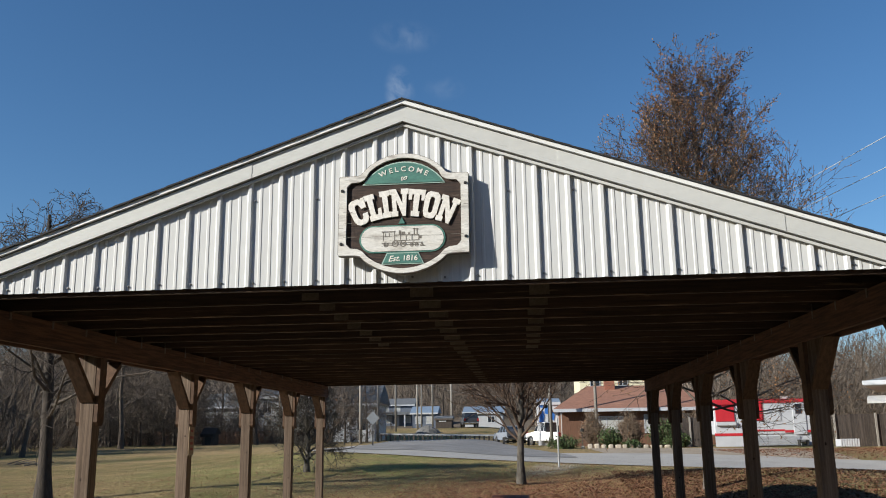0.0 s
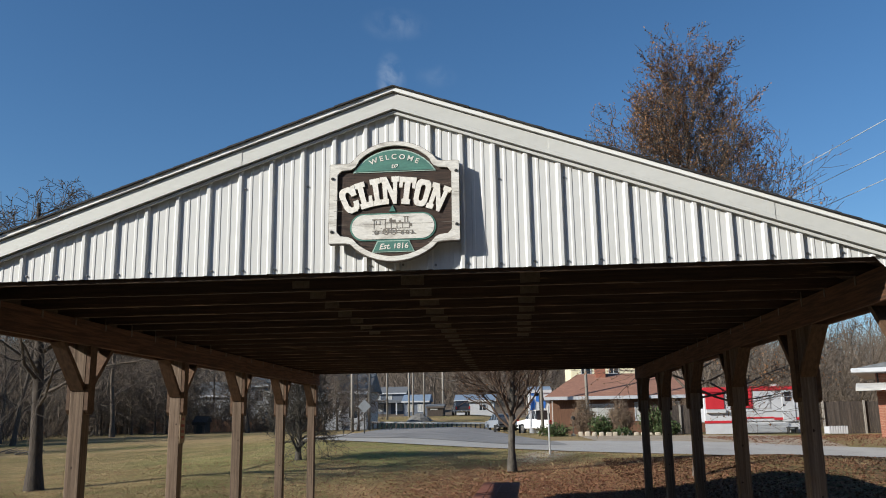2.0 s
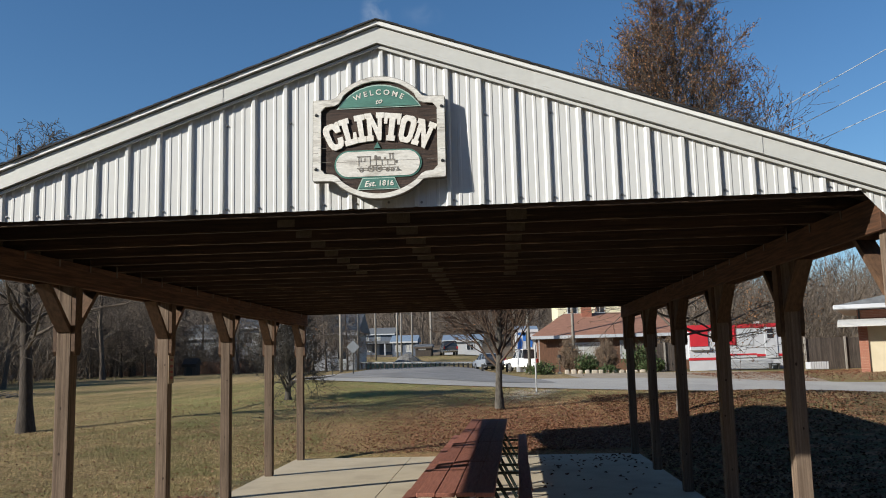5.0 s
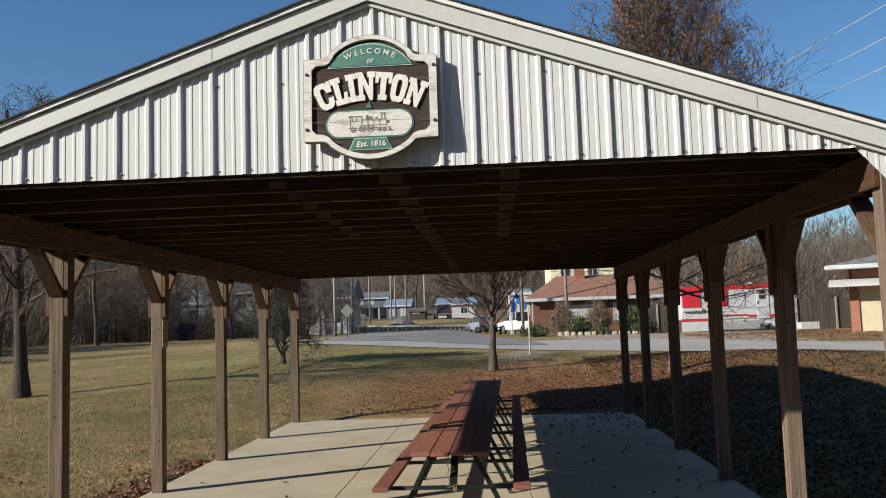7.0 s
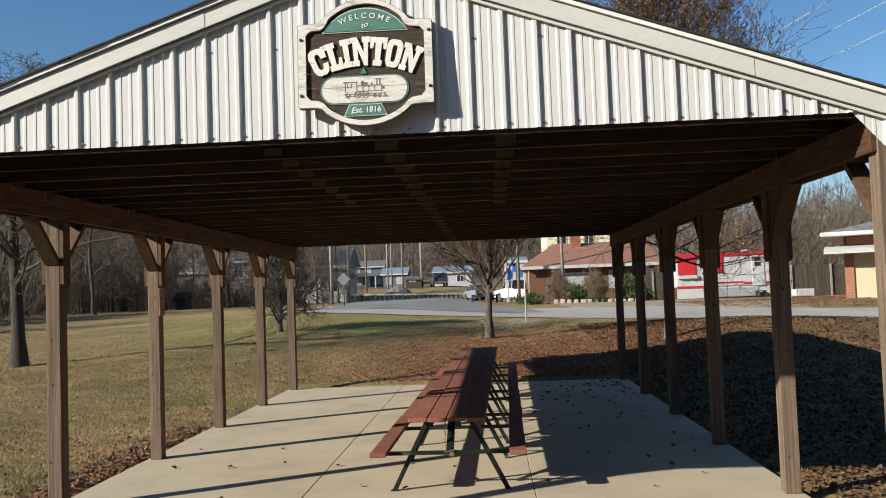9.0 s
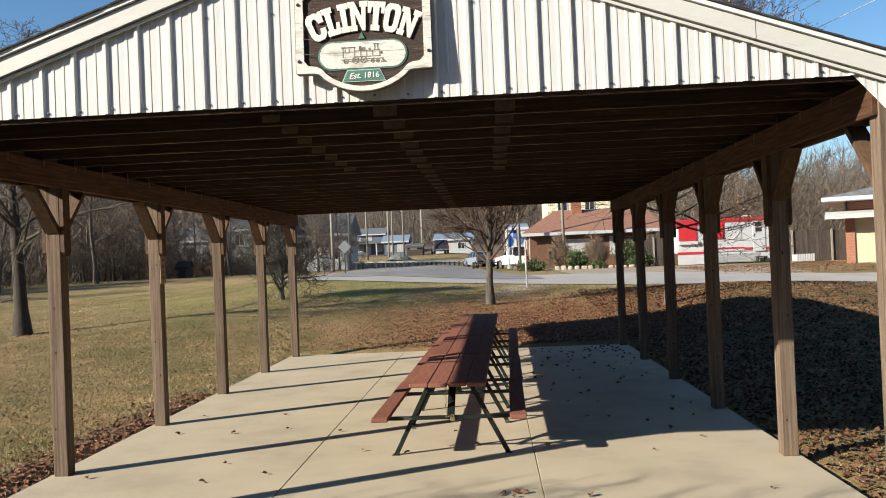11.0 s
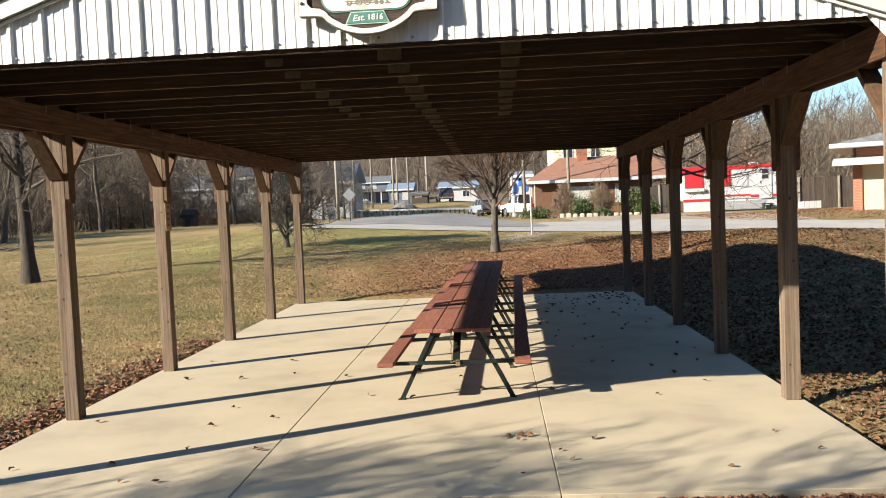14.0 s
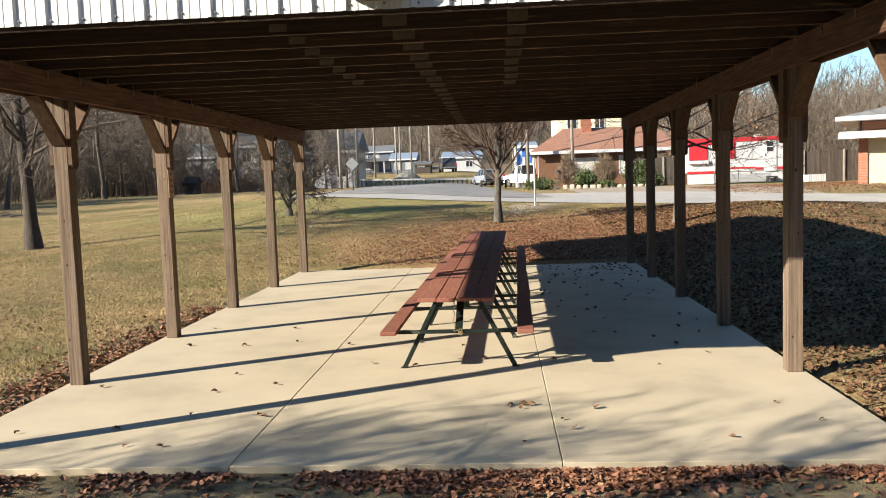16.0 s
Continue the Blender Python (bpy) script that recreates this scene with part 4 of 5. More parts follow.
# the slim tree in mid lawn
plant("tree", tree_meshes("tree", grow(24, 6.4, 0.12, 0.20, 72, 0.72, 0.42, 3, (12, 8), 0.0075, limb_len=0.43, trunk_wobble=0.08, low_open=1.25), M_BARK_MID, 3600, 0.05, M_DEADLEAF, 6, twig_bark=M_SPRAY),
      0.71, 20.0, "slim young tree with dense bare branches")
# the old tree on the left lawn
plant("tree", tree_meshes("tree", grow(38, 7.8, 0.19, 0.28, 30, 1.1, 0.10, 3, (10, 8), 0.007, limb_len=0.46, droop=0.06, trunk_wobble=0.12), M_BARK_DARK, 0, twig_bark=M_BARK),
      -11.75, 16.1, "bare spreading tree with dark trunk on the lawn")
# small multi-stemmed tree
plant("tree", tree_meshes("tree", grow(41, 3.2, 0.10, 0.09, 46, 1.0, 0.2, 3, (12, 9), 0.006, limb_len=0.5, wobble=0.22), M_BARK_MID, 60, 0.06, M_DEADLEAF, 8),
      -6.25, 22.1, "small bare many-branched tree")
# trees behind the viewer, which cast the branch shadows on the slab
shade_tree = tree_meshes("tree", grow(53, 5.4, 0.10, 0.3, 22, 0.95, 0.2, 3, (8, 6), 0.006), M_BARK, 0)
for x, y, turn, size in ((-8.9, -4.9, 0, 1.0), (-6.6, -5.9, 130, 0.86), (-11.2, -7.4, 250, 1.12), (-5.4, -4.3, 60, 0.88)):
    plant("tree", shade_tree, x, y, "bare tree casting branch shadows over the slab", "trees by the entrance", turn, size)

M_NEEDLE = mat("dark_needles", (0.05, 0.075, 0.03), (0.03, 0.048, 0.02), 3, rough=0.8, bump=0)
# dense unseen evergreens, added past the lawn's side to shade its far corner
spruce = tree_meshes("tree", grow(83, 11.0, 0.2, 0.08, 60, 1.35, 0.0, 2, (9,), 0.02, limb_len=0.27, trunk_wobble=0.03), M_BARK, 14000, 0.42, M_NEEDLE, 14)
for x, y, turn in ((-43, 35.5, 0), (-42, 42.0, 120), (-47, 39.0, 240)):
    plant("tree", spruce, x, y, "dense unseen evergreen tree added to shade the lawn's far corner", "evergreens beside the lawn", turn, 0.95)

# fallen sticks on the lawn
rs = random.Random(88)
sticks = thing("stick_pile", "small heap of broken bare sticks on the lawn", "sticks", pose(-23.0, 34.4, gz(-23.0, 34.4)))
for i in range(14):
    a, q = rs.uniform(0, math.tau), rs.uniform(0.5, 1.1)
    cx, cy, z = rs.uniform(-0.7, 0.7), rs.uniform(-0.4, 0.4), rs.uniform(0.03, 0.2)
    part("stick", Shape().tube((cx - q * math.cos(a) / 2, cy - q * math.sin(a) / 2, z - 0.03), (cx + q * math.cos(a) / 2, cy + q * math.sin(a) / 2, z + rs.uniform(0, 0.2)), 0.03, 0.015, 7), M_BARK_PALE, sticks)

# bare woods round the lawn
wood_meshes = [tree_meshes("tree", grow(100 + i, 10 + 2 * (i % 3), 0.17, 0.16, 17, 1.0, 0.16, 3, (7, 6), 0.012, limb_len=0.46, wobble=0.2), M_BARK_PALE if i % 2 else M_BARK, 0, low=True) for i in range(5)]
rw = random.Random(7)
spots = []
for i in range(42):
    wy = rw.uniform(61, 86)
    spots.append((rw.uniform(-58, -0.21 * (wy + 6)), wy, rw.uniform(0.7, 1.15)))
for i in range(14):
    spots.append((rw.uniform(-60, -27), rw.uniform(26, 58), rw.uniform(0.7, 1.1)))
for i in range(16):
    spots.append((rw.uniform(-30, 40), rw.uniform(176, 200), rw.uniform(1.1, 1.6)) if i < 9 else (rw.uniform(6, 44), rw.uniform(112, 140), rw.uniform(0.9, 1.2)))
for i in range(12):
    spots.append((rw.uniform(19, 52), rw.uniform(56, 85), rw.uniform(0.55, 0.85)))
bushy = [tree_meshes("tree", grow(130 + i, 8.0, 0.13, 0.10, 22, 1.15, 0.08, 3, (11, 8), 0.012, limb_len=0.5, wobble=0.26, droop=0.05), M_BARK, 0, low=True) for i in range(3)]
for x, y, s in [(rw.uniform(-46, -19), rw.uniform(55, 66), rw.uniform(0.6, 0.95)) for i in range(22)] + [(-15.2, 66, 0.85), (-13.6, 64, 0.75), (-13.0, 70.5, 0.8)]:
    plant("tree", bushy[rw.randrange(3)], x, y, "low bare tree with tangled twigs at the lawn's edge", "woods behind the lawn", rw.uniform(0, 360), s)
for x, y, s in spots:
    plant("tree", wood_meshes[rw.randrange(5)], x, y, "bare grey-brown tree in the winter woods", "woods behind the lawn", rw.uniform(0, 360), s)

# far woods on the hills
rn = np.random.default_rng(3)
far_rows = [grow(200 + i, 13, 0.16, 0.15, 9, 0.7, 0.25, 2, (6,), 0.03, limb_len=0.36) for i in range(4)]
far_tubes = [tubes(r, 3) for r in far_rows]
chunks = []
for i in range(420):
    a = rn.uniform(-1.15, 1.15)
    d = rn.uniform(105, 300) if abs(a + 0.05) > 0.2 else rn.uniform(182, 300)
    x, y = d * math.sin(a), d * math.cos(a)
    v, f = far_tubes[rn.integers(0, 4)]
    s, q = rn.uniform(0.7, 1.2), rn.uniform(0, 6.28)
    rot = np.array([[math.cos(q), -math.sin(q), 0], [math.sin(q), math.cos(q), 0], [0, 0, 1]]) * s
    chunks.append((v @ rot.T + np.array([x, y, gz(x, y)]), f))
tagged(new("far_woods", quick_mesh("far_woods", *joined(chunks), M_TWIG)), "leafless grey-brown woods on the far hills", "woods", kind="stuff")



def thicket(name, n, place, low, high, width, material, label, seed):
    """Very many thin upright shoots, each a tapered blade."""
    r = np.random.default_rng(seed)
    x, y = place(r, n)
    z = ground_z(x, y)
    h = low + (high - low) * r.random(n) ** 1.8
    yaw = r.uniform(0, np.pi, n)
    w = width * r.uniform(0.5, 1.4, n)
    side = np.stack([np.cos(yaw) * w, np.sin(yaw) * w * 0.5, np.zeros(n)], 1)
    base = np.stack([x, y, z - 0.1], 1)
    lift = h * r.uniform(0, 0.65, n)
    base[:, 2] += lift
    tip = base + np.stack([r.normal(0, 0.6, n) * h, r.normal(0, 0.6, n) * h, h], 1)
    v = np.stack([base - side, base + side, tip], 1).reshape(-1, 3)
    f = np.arange(3 * n).reshape(-1, 3)
    return tagged(new(name, quick_mesh(name, v, f, material)), label, "brush", kind="stuff")


M_BRUSH = mat("dry_brush", (0.19, 0.145, 0.105), (0.05, 0.039, 0.03), 2, rough=0.9, bump=0)
def edge_place(r, n):
    y = r.uniform(66, 100, n)
    return -0.21 * (y + 6) - 55 * r.random(n), y


thicket("undergrowth", 36000, edge_place, 0.4, 3.6, 0.018, M_BRUSH, "tangled dry brush along the lawn's far edge", 4)
thicket("side_brush", 14000, lambda r, n: (r.uniform(-60, -30, n), r.uniform(24, 62, n)), 0.8, 6.0, 0.03, M_BRUSH, "tangled dry brush beside the lawn", 5)


def hill_place(r, n):
    a, d = r.uniform(-1.2, 1.2, n), r.uniform(105, 330, n)
    d = np.where(np.abs(a + 0.05) < 0.19, 185 + (d - 105) * 0.64, d)
    return d * np.sin(a), d * np.cos(a)


thicket("hill_brush", 90000, hill_place, 2.5, 13.0, 0.09, M_TWIG, "dense grey-brown winter scrub on the hills", 6)
thicket("roadside_brush", 9000, lambda r, n: (r.uniform(20, 55, n), r.uniform(56, 80, n)), 1.0, 7.0, 0.03, M_BRUSH, "dry scrub behind the wagon and fence", 9)


# unseen woods, added to block low sky light and deepen the shade
def ring_place(r, n):
    """Beside and behind the viewer."""
    a, d = r.uniform(0.85, 2 * math.pi - 1.0, n), r.uniform(55, 76, n)
    return d * np.sin(a), 8 + d * np.cos(a)


thicket("surrounding_woods", 150000, ring_place, 3.5, 8.5, 0.15, M_BRUSH, "unseen bare brown woods added to dim the low sky light", 10)


def tall_place(r, n):
    """Away from the low sun, behind the viewer and beside the bank."""
    a, d = r.uniform(1.35, 3.45, n), r.uniform(40, 62, n)
    return d * np.sin(a), 4 + d * np.cos(a)


# a taller unseen screen, added to cut more of the sky light
thicket("tall_woods", 110000, tall_place, 5.0, 13.0, 0.15, M_BRUSH, "unseen tall brown woods added to cut the sky light", 11)


# ---- fallen leaves and grass ----
def scatter(name, n, place, size, material, label, seed, lift=0.012):
    r = np.random.default_rng(seed)
    x, y = place(r, n)
    on = (x > SX0) & (x < SX1) & (y > SY0) & (y < SY1)
    z = np.where(on, 0.0, ground_z(x, y)) + lift
    me = quick_mesh(name, *leaf_quads(np.stack([x, y, z], 1), size, r, flat=True), material)
    return tagged(new(name, me), label, "leaves", kind="stuff")


def front_bank(r, n):
    x = r.uniform(-5.5, 6.5, 3 * n)
    heap = 0.30 + 0.22 * np.sin(x * 1.3 + 0.4) + 0.2 * np.sin(x * 3.7 + 1.0) + 0.16 * np.sin(x * 9.1) + 0.25 * (x > -0.3)
    x = x[r.random(3 * n) < heap][:n]
    n = len(x)
    return x, SY0 - 0.04 - np.abs(r.normal(0, 0.16 + 0.06 * np.sin(x * 1.7), n))


scatter("leaf_drift", 9000, front_bank, 0.055, M_LITTER, "drift of brown fallen leaves along the slab's edge", 21, 0.014)
scatter("loose_leaves", 2600, lambda r, n: (r.uniform(-6, 7, n), r.uniform(-2.2, -0.25, n)), 0.055, M_LITTER, "loose brown leaves on bare earth", 22)
scatter("edge_leaves", 2600, lambda r, n: (SX0 - 0.05 - np.abs(r.normal(0, 0.35, n)), r.uniform(-0.3, 7.5, n)), 0.065, M_LITTER, "brown leaves beside the slab", 23)
# darker copy of M_LITTER, with the shade put into the leaf colour
M_SHADELEAF = mat("shaded_fallen_leaf", (0.18, 0.09, 0.05), (0.08, 0.044, 0.027), 3.7, rough=0.85, bump=0.1, stain=(0.30, 0.20, 0.12), stain_scale=4.1, stain_amount=0.3, spec=0.2)
scatter("bank_leaves", 26000, lambda r, n: (3.65 + np.abs(r.normal(0, 4.0, n)), r.uniform(-0.8, 24, n)), 0.065, M_SHADELEAF, "brown leaves over the shaded bank", 24, 0.02)
scatter("lawn_leaves", 34000, lambda r, n: (r.normal(2.4, 3.2, n), 12.6 + np.abs(r.normal(0, 5.0, n))), 0.048, M_LITTER, "red-brown leaves under the slim tree", 25, 0.02)
scatter("verge_leaves", 9000, lambda r, n: (r.uniform(11, 34, n), r.uniform(33.5, 44, n)), 0.08, M_LITTER, "brown leaves along the far verge", 27, 0.02)
scatter("slab_end_leaves", 90, lambda r, n: (1.3 + 2.0 * r.random(n) ** 0.8, 11.9 - np.abs(r.normal(0, 1.6, n))), 0.07, M_SHADELEAF, "brown leaves blown over the slab's far end", 28, 0.006)
scatter("stray_leaves", 6500, lambda r, n: (-3.8 - 11 * r.random(n) ** 1.2, r.uniform(0, 22, n)), 0.045, M_LITTER, "few stray leaves on the open lawn", 26, 0.02)
M_SLABLEAF = mat("dry_curled_leaf", (0.20, 0.10, 0.05), (0.11, 0.055, 0.03), 9, rough=0.8, bump=0.2)
rl = random.Random(31)
for i in range(64):
    if i < 40:
        x, y = rl.uniform(-3.2, 3.2), rl.uniform(0.0, 5.5)
    else:
        x, y = rl.uniform(1.3, 3.3), rl.uniform(2.5, 11.5)
    if i in (3, 9, 14, 22):
        x, y = 0.85 + rl.uniform(-0.12, 0.12), 1.15 + rl.uniform(-0.08, 0.08)
    r2 = np.random.default_rng(400 + i)
    me = quick_mesh("fallen_leaf", *leaf_quads(np.array([[0, 0, 0.012], [0.012, 0.01, 0.014]]), rl.uniform(0.04, 0.068), r2, flat=True), M_SLABLEAF)
    ob = tagged(new("fallen_leaf", me), "dry curled brown leaf lying on the concrete", "leaf", "leaves on the slab")
    ob.location = (x, y, 0.002)

M_BLADE = mat("winter_grass_blade", (0.40, 0.29, 0.152), (0.185, 0.168, 0.068), 0.8, rough=0.8, bump=0, contrast=(0.40, 0.58), fine=9, grain=0.9)


def blades(name, n, place, h, w, seed, label):
    r = np.random.default_rng(seed)
    x, y = place(r, n)
    keep = ~((x > SX0 - 0.03) & (x < SX1 + 0.03) & (y > SY0 - 0.03) & (y < SY1 + 0.03))
    x, y = x[keep], y[keep]
    n = len(x)
    z = ground_z(x, y) - 0.005
    yaw, hh, ww = r.uniform(0, np.pi, n), h * r.uniform(0.5, 1.3, n), w * r.uniform(0.6, 1.4, n)
    base = np.stack([x, y, z], 1)
    side = np.stack([np.cos(yaw) * ww, np.sin(yaw) * ww, np.zeros(n)], 1)
    tip = base + np.stack([r.normal(0, 0.6, n) * hh, r.normal(0, 0.6, n) * hh, hh], 1)
    v = np.stack([base - side, base + side, tip], 1).reshape(-1, 3)
    return tagged(new(name, quick_mesh(name, v, np.arange(3 * n).reshape(-1, 3), M_BLADE)), label, "grass", kind="stuff")


blades("grass", 150000, lambda r, n: (-3.5 - 9.5 * r.random(n) ** 1.3, -1 + 17 * r.random(n)), 0.045, 0.004, 41, "short dry lawn grass")
blades("far_grass", 220000, lambda r, n: (r.uniform(-22, 9, n), r.uniform(12.1, 34, n)), 0.04, 0.0045, 42, "short dry lawn grass beyond the slab")
blades("bank_grass", 30000, lambda r, n: (3.5 + 10 * r.random(n) ** 1.3, r.uniform(-1, 25, n)), 0.045, 0.005, 43, "thin grass on the shaded bank")

# ---- things across the road ----
M_WHITE = mat("white_painted_metal", (0.50, 0.51, 0.53), (0.45, 0.46, 0.48), 1.5, rough=0.4, bump=0.03, grain=0.15, stain=(0.6, 0.6, 0.58), stain_amount=0.1)
M_CREAM = mat("cream_painted_door", (0.50, 0.43, 0.30), (0.45, 0.38, 0.26), 1.5, rough=0.6, bump=0.05, grain=0.2)
M_RED = mat("red_painted_metal", (0.50, 0.03, 0.04), (0.43, 0.022, 0.032), 2, rough=0.4, bump=0.03, grain=0.15)
M_BRICK = mat("red_brick", (0.33, 0.13, 0.08), (0.24, 0.09, 0.06), 9, (1, 1, 3), 0.9, 0.5, 30)
M_GLASS = mat("dark_window_glass", (0.03, 0.035, 0.045), (0.02, 0.025, 0.03), 1, rough=0.12, bump=0, spec=0.8)
M_CURTAIN = mat("pale_blind", (0.46, 0.46, 0.44), (0.36, 0.36, 0.34), 3, rough=0.8, bump=0.05)
M_RUST = mat("rust_brown_siding", (0.17, 0.085, 0.05), (0.11, 0.055, 0.034), 3, (6, 6, 0.6), 0.85, 0.3, 20, stain=(0.26, 0.14, 0.08), stain_scale=1.2, stain_amount=0.3)
M_REDROOF = mat("red_brown_shingle_roof", (0.30, 0.15, 0.10), (0.21, 0.105, 0.072), 4, (1, 3, 3), 0.9, 0.5, 20, stain=(0.36, 0.19, 0.12), stain_amount=0.4)
M_GREYROOF = mat("grey_shingle_roof", (0.15, 0.16, 0.17), (0.10, 0.105, 0.115), 4, rough=0.9, bump=0.4)
M_BLUEROOF = mat("blue_metal_roof", (0.20, 0.26, 0.34), (0.16, 0.21, 0.28), 2, rough=0.7, bump=0.05)
M_GREYSIDE = mat("grey_blue_siding", (0.13, 0.15, 0.19), (0.09, 0.105, 0.135), 3, (1, 1, 8), 0.8, 0.3, 10)
M_OLDWHITE = mat("old_white_siding", (0.46, 0.47, 0.49), (0.36, 0.37, 0.39), 2, (1, 1, 10), 0.8, 0.3, 10, stain=(0.35, 0.34, 0.33), stain_amount=0.3)
M_YELLOW = mat("pale_yellow_wall", (0.74, 0.68, 0.48), (0.68, 0.62, 0.43), 2, rough=0.8, bump=0.1)
M_BLUE = mat("bright_blue_paint", (0.04, 0.16, 0.50), (0.03, 0.12, 0.42), 2, rough=0.5, bump=0.02)
M_FENCE = mat("dark_weathered_fence", (0.085, 0.068, 0.056), (0.048, 0.039, 0.033), 3, (6, 6, 0.6), 0.9, 0.4, 20, spread=0.25)
M_POLE = mat("utility_pole_wood", (0.31, 0.285, 0.25), (0.21, 0.192, 0.168), 4, (6, 6, 0.5), 0.9, 0.4, 20, spread=0.2)
M_GALV = mat("galvanised_steel", (0.50, 0.50, 0.49), (0.42, 0.42, 0.41), 4, rough=0.55, bump=0.05, metal=0.2)
M_TYRE = mat("black_tyre", (0.025, 0.025, 0.025), (0.04, 0.04, 0.04), 6, rough=0.85)
M_CHROME = mat("bright_rim", (0.6, 0.6, 0.6), (0.45, 0.45, 0.45), 6, rough=0.25, metal=0.9)
M_CARWHITE = mat("white_car_paint", (0.80, 0.80, 0.80), (0.77, 0.77, 0.77), 1, rough=0.2, bump=0, grain=0.05)
M_CARSILVER = mat("silver_blue_car_paint", (0.45, 0.50, 0.58), (0.42, 0.46, 0.53), 1, rough=0.22, bump=0, metal=0.5, grain=0.05)
M_CARDARK = mat("dark_car_paint", (0.05, 0.052, 0.06), (0.035, 0.036, 0.042), 1, rough=0.22, bump=0, grain=0.05)
M_TAIL = mat("red_lamp_glass", (0.45, 0.02, 0.02), (0.35, 0.015, 0.015), 6, rough=0.2, bump=0)
M_BUSHGREEN = mat("evergreen_needles", (0.085, 0.125, 0.04), (0.05, 0.075, 0.026), 3, rough=0.8, bump=0)
M_BUSHDRY = mat("bare_shrub_twigs", (0.25, 0.18, 0.12), (0.15, 0.105, 0.075), 3, rough=0.9, bump=0)
M_SIGNBACK = mat("bare_sign_back", (0.27, 0.28, 0.29), (0.21, 0.22, 0.23), 3, rough=0.4, bump=0.02, metal=0.3)
M_AWNING = mat("grey_awning_sheet", (0.50, 0.49, 0.47), (0.42, 0.41, 0.39), 2, rough=0.6, bump=0.05)

M_TAR = mat("dark_gravel", (0.16, 0.155, 0.15), (0.10, 0.098, 0.095), 3, rough=0.95, bump=0.8, fine=20, depth=0.03)
M_YARD = mat("leafy_brown_gravel", (0.40, 0.33, 0.245), (0.27, 0.215, 0.15), 1.1, rough=0.95, bump=0.8, fine=25, depth=0.02, stain=(0.20, 0.13, 0.075), stain_scale=0.7, stain_amount=0.5)
# gravel forecourt
sheet("forecourt", np.linspace(5, 15.4, 40), np.linspace(0, 1, 16), M_YARD, 0.02, "brown leafy gravel forecourt before wagon and house", "ground",
      lambda X, Y: (X, (35.4 - 0.17 * X + np.clip((14 - X) * 0.35, 0, 5)) + 14 * Y))


def food_wagon():
    x0, x1, y, zb = 12.95, 19.05, 50.0, gz(16, 50)
    w = thing("food_wagon", "white food wagon with red panels and red roof band", "trailer", pose(x0, y, zb + 0.06))
    L = x1 - x0
    z0, z1 = 0.70, 2.80
    body = part("body", Shape().box(0, L, 0, 2.4, z0, z1, 0.05), M_WHITE, w)
    part("roof_band", Shape().box(-0.05, 1.75, -0.06, 2.46, z1 - 0.30, z1 + 0.04, 0.02).box(1.75, L + 0.05, -0.05, 2.46, z1 - 0.17, z1 + 0.03, 0.02).box(0.1, L - 0.1, 0.1, 2.3, z1 + 0.04, z1 + 0.10), M_RED, w, "red roof band")
    part("skirt", Shape().box(0.02, 1.7, 0.0, 0.05, -0.02, z0 - 0.02).box(1.72, L - 0.02, 0.06, 0.1, 0.02, z0 - 0.02), M_WHITE, w, "white skirt board")
    part("trim_stripe", Shape().box(-0.01, 1.7, -0.03, 0.0, z0 - 0.06, z0 + 0.10).box(1.75, 2.6, -0.03, 0.0, z0, z0 + 0.14).box(2.6, 4.3, -0.03, 0, z0 + 0.2, z0 + 0.3).box(4.3, L, -0.03, 0, z0 + 0.1, z0 + 0.25), M_RED, w, "red stripe")
    h = part("serving_hatch", Shape().box(0.12, 1.28, -0.06, 0.0, z0 + 0.82, z0 + 1.9, 0.02), M_RED, w, "large red serving hatch")
    part("hatch_shelf", Shape().box(0.1, 1.32, -0.2, 0.0, z0 + 0.58, z0 + 0.8, 0.01), M_WHITE, h)
    s = part("side_hatch", Shape().box(2.45, 3.05, -0.05, 0.0, z0 + 0.85, z0 + 1.95, 0.02), M_RED, w, "red side hatch with ribs")
    for i in range(3):
        part("rib", Shape().box(2.5 + i * 0.2, 2.56 + i * 0.2, -0.08, -0.05, z0 + 0.87, z0 + 1.93), M_RED, s)
    win = part("window", Shape().box(3.15, 4.15, -0.03, 0.0, z0 + 0.80, z0 + 1.8, 0.01), M_GALV, w, "grey closed window shutter")
    part("pane", Shape().box(3.2, 4.1, -0.04, -0.03, z0 + 0.85, z0 + 1.75), M_WHITE, win)
    d = part("door", Shape().box(4.85, 5.65, -0.05, 0.0, z0 - 0.02, z0 + 2.0, 0.02), M_WHITE, w, "white wagon door")
    part("door_window", Shape().box(5.02, 5.42, -0.07, -0.05, z0 + 1.25, z0 + 1.85), M_GLASS, d)
    part("window_rail", Shape().box(5.0, 5.44, -0.075, -0.05, z0 + 1.52, z0 + 1.57), M_WHITE, d)
    part("lock", Shape().box(4.9, 4.96, -0.08, -0.05, z0 + 0.95, z0 + 1.1), M_BLACK, d)
    part("step", Shape().box(4.95, 5.55, -0.6, -0.05, 0.3, 0.36).box(4.98, 5.03, -0.55, -0.1, 0, 0.3).box(5.47, 5.52, -0.55, -0.1, 0, 0.3), M_BLACK, w, "black metal step")
    part("vent", Shape().tube((2.9, 1.0, z1 + 0.1), (2.9, 1.0, z1 + 0.4), 0.22, 0.16, 10), M_GALV, w, "round roof vent")
    part("vent", Shape().box(4.6, 5.1, 0.9, 1.4, z1 + 0.1, z1 + 0.28, 0.03), M_GALV, w, "square roof vent")
    part("wheel", Shape().tube((3.4, 0.1, 0.33), (3.4, 0.32, 0.33), 0.33, sides=18), M_TYRE, w)
    lat = Shape()
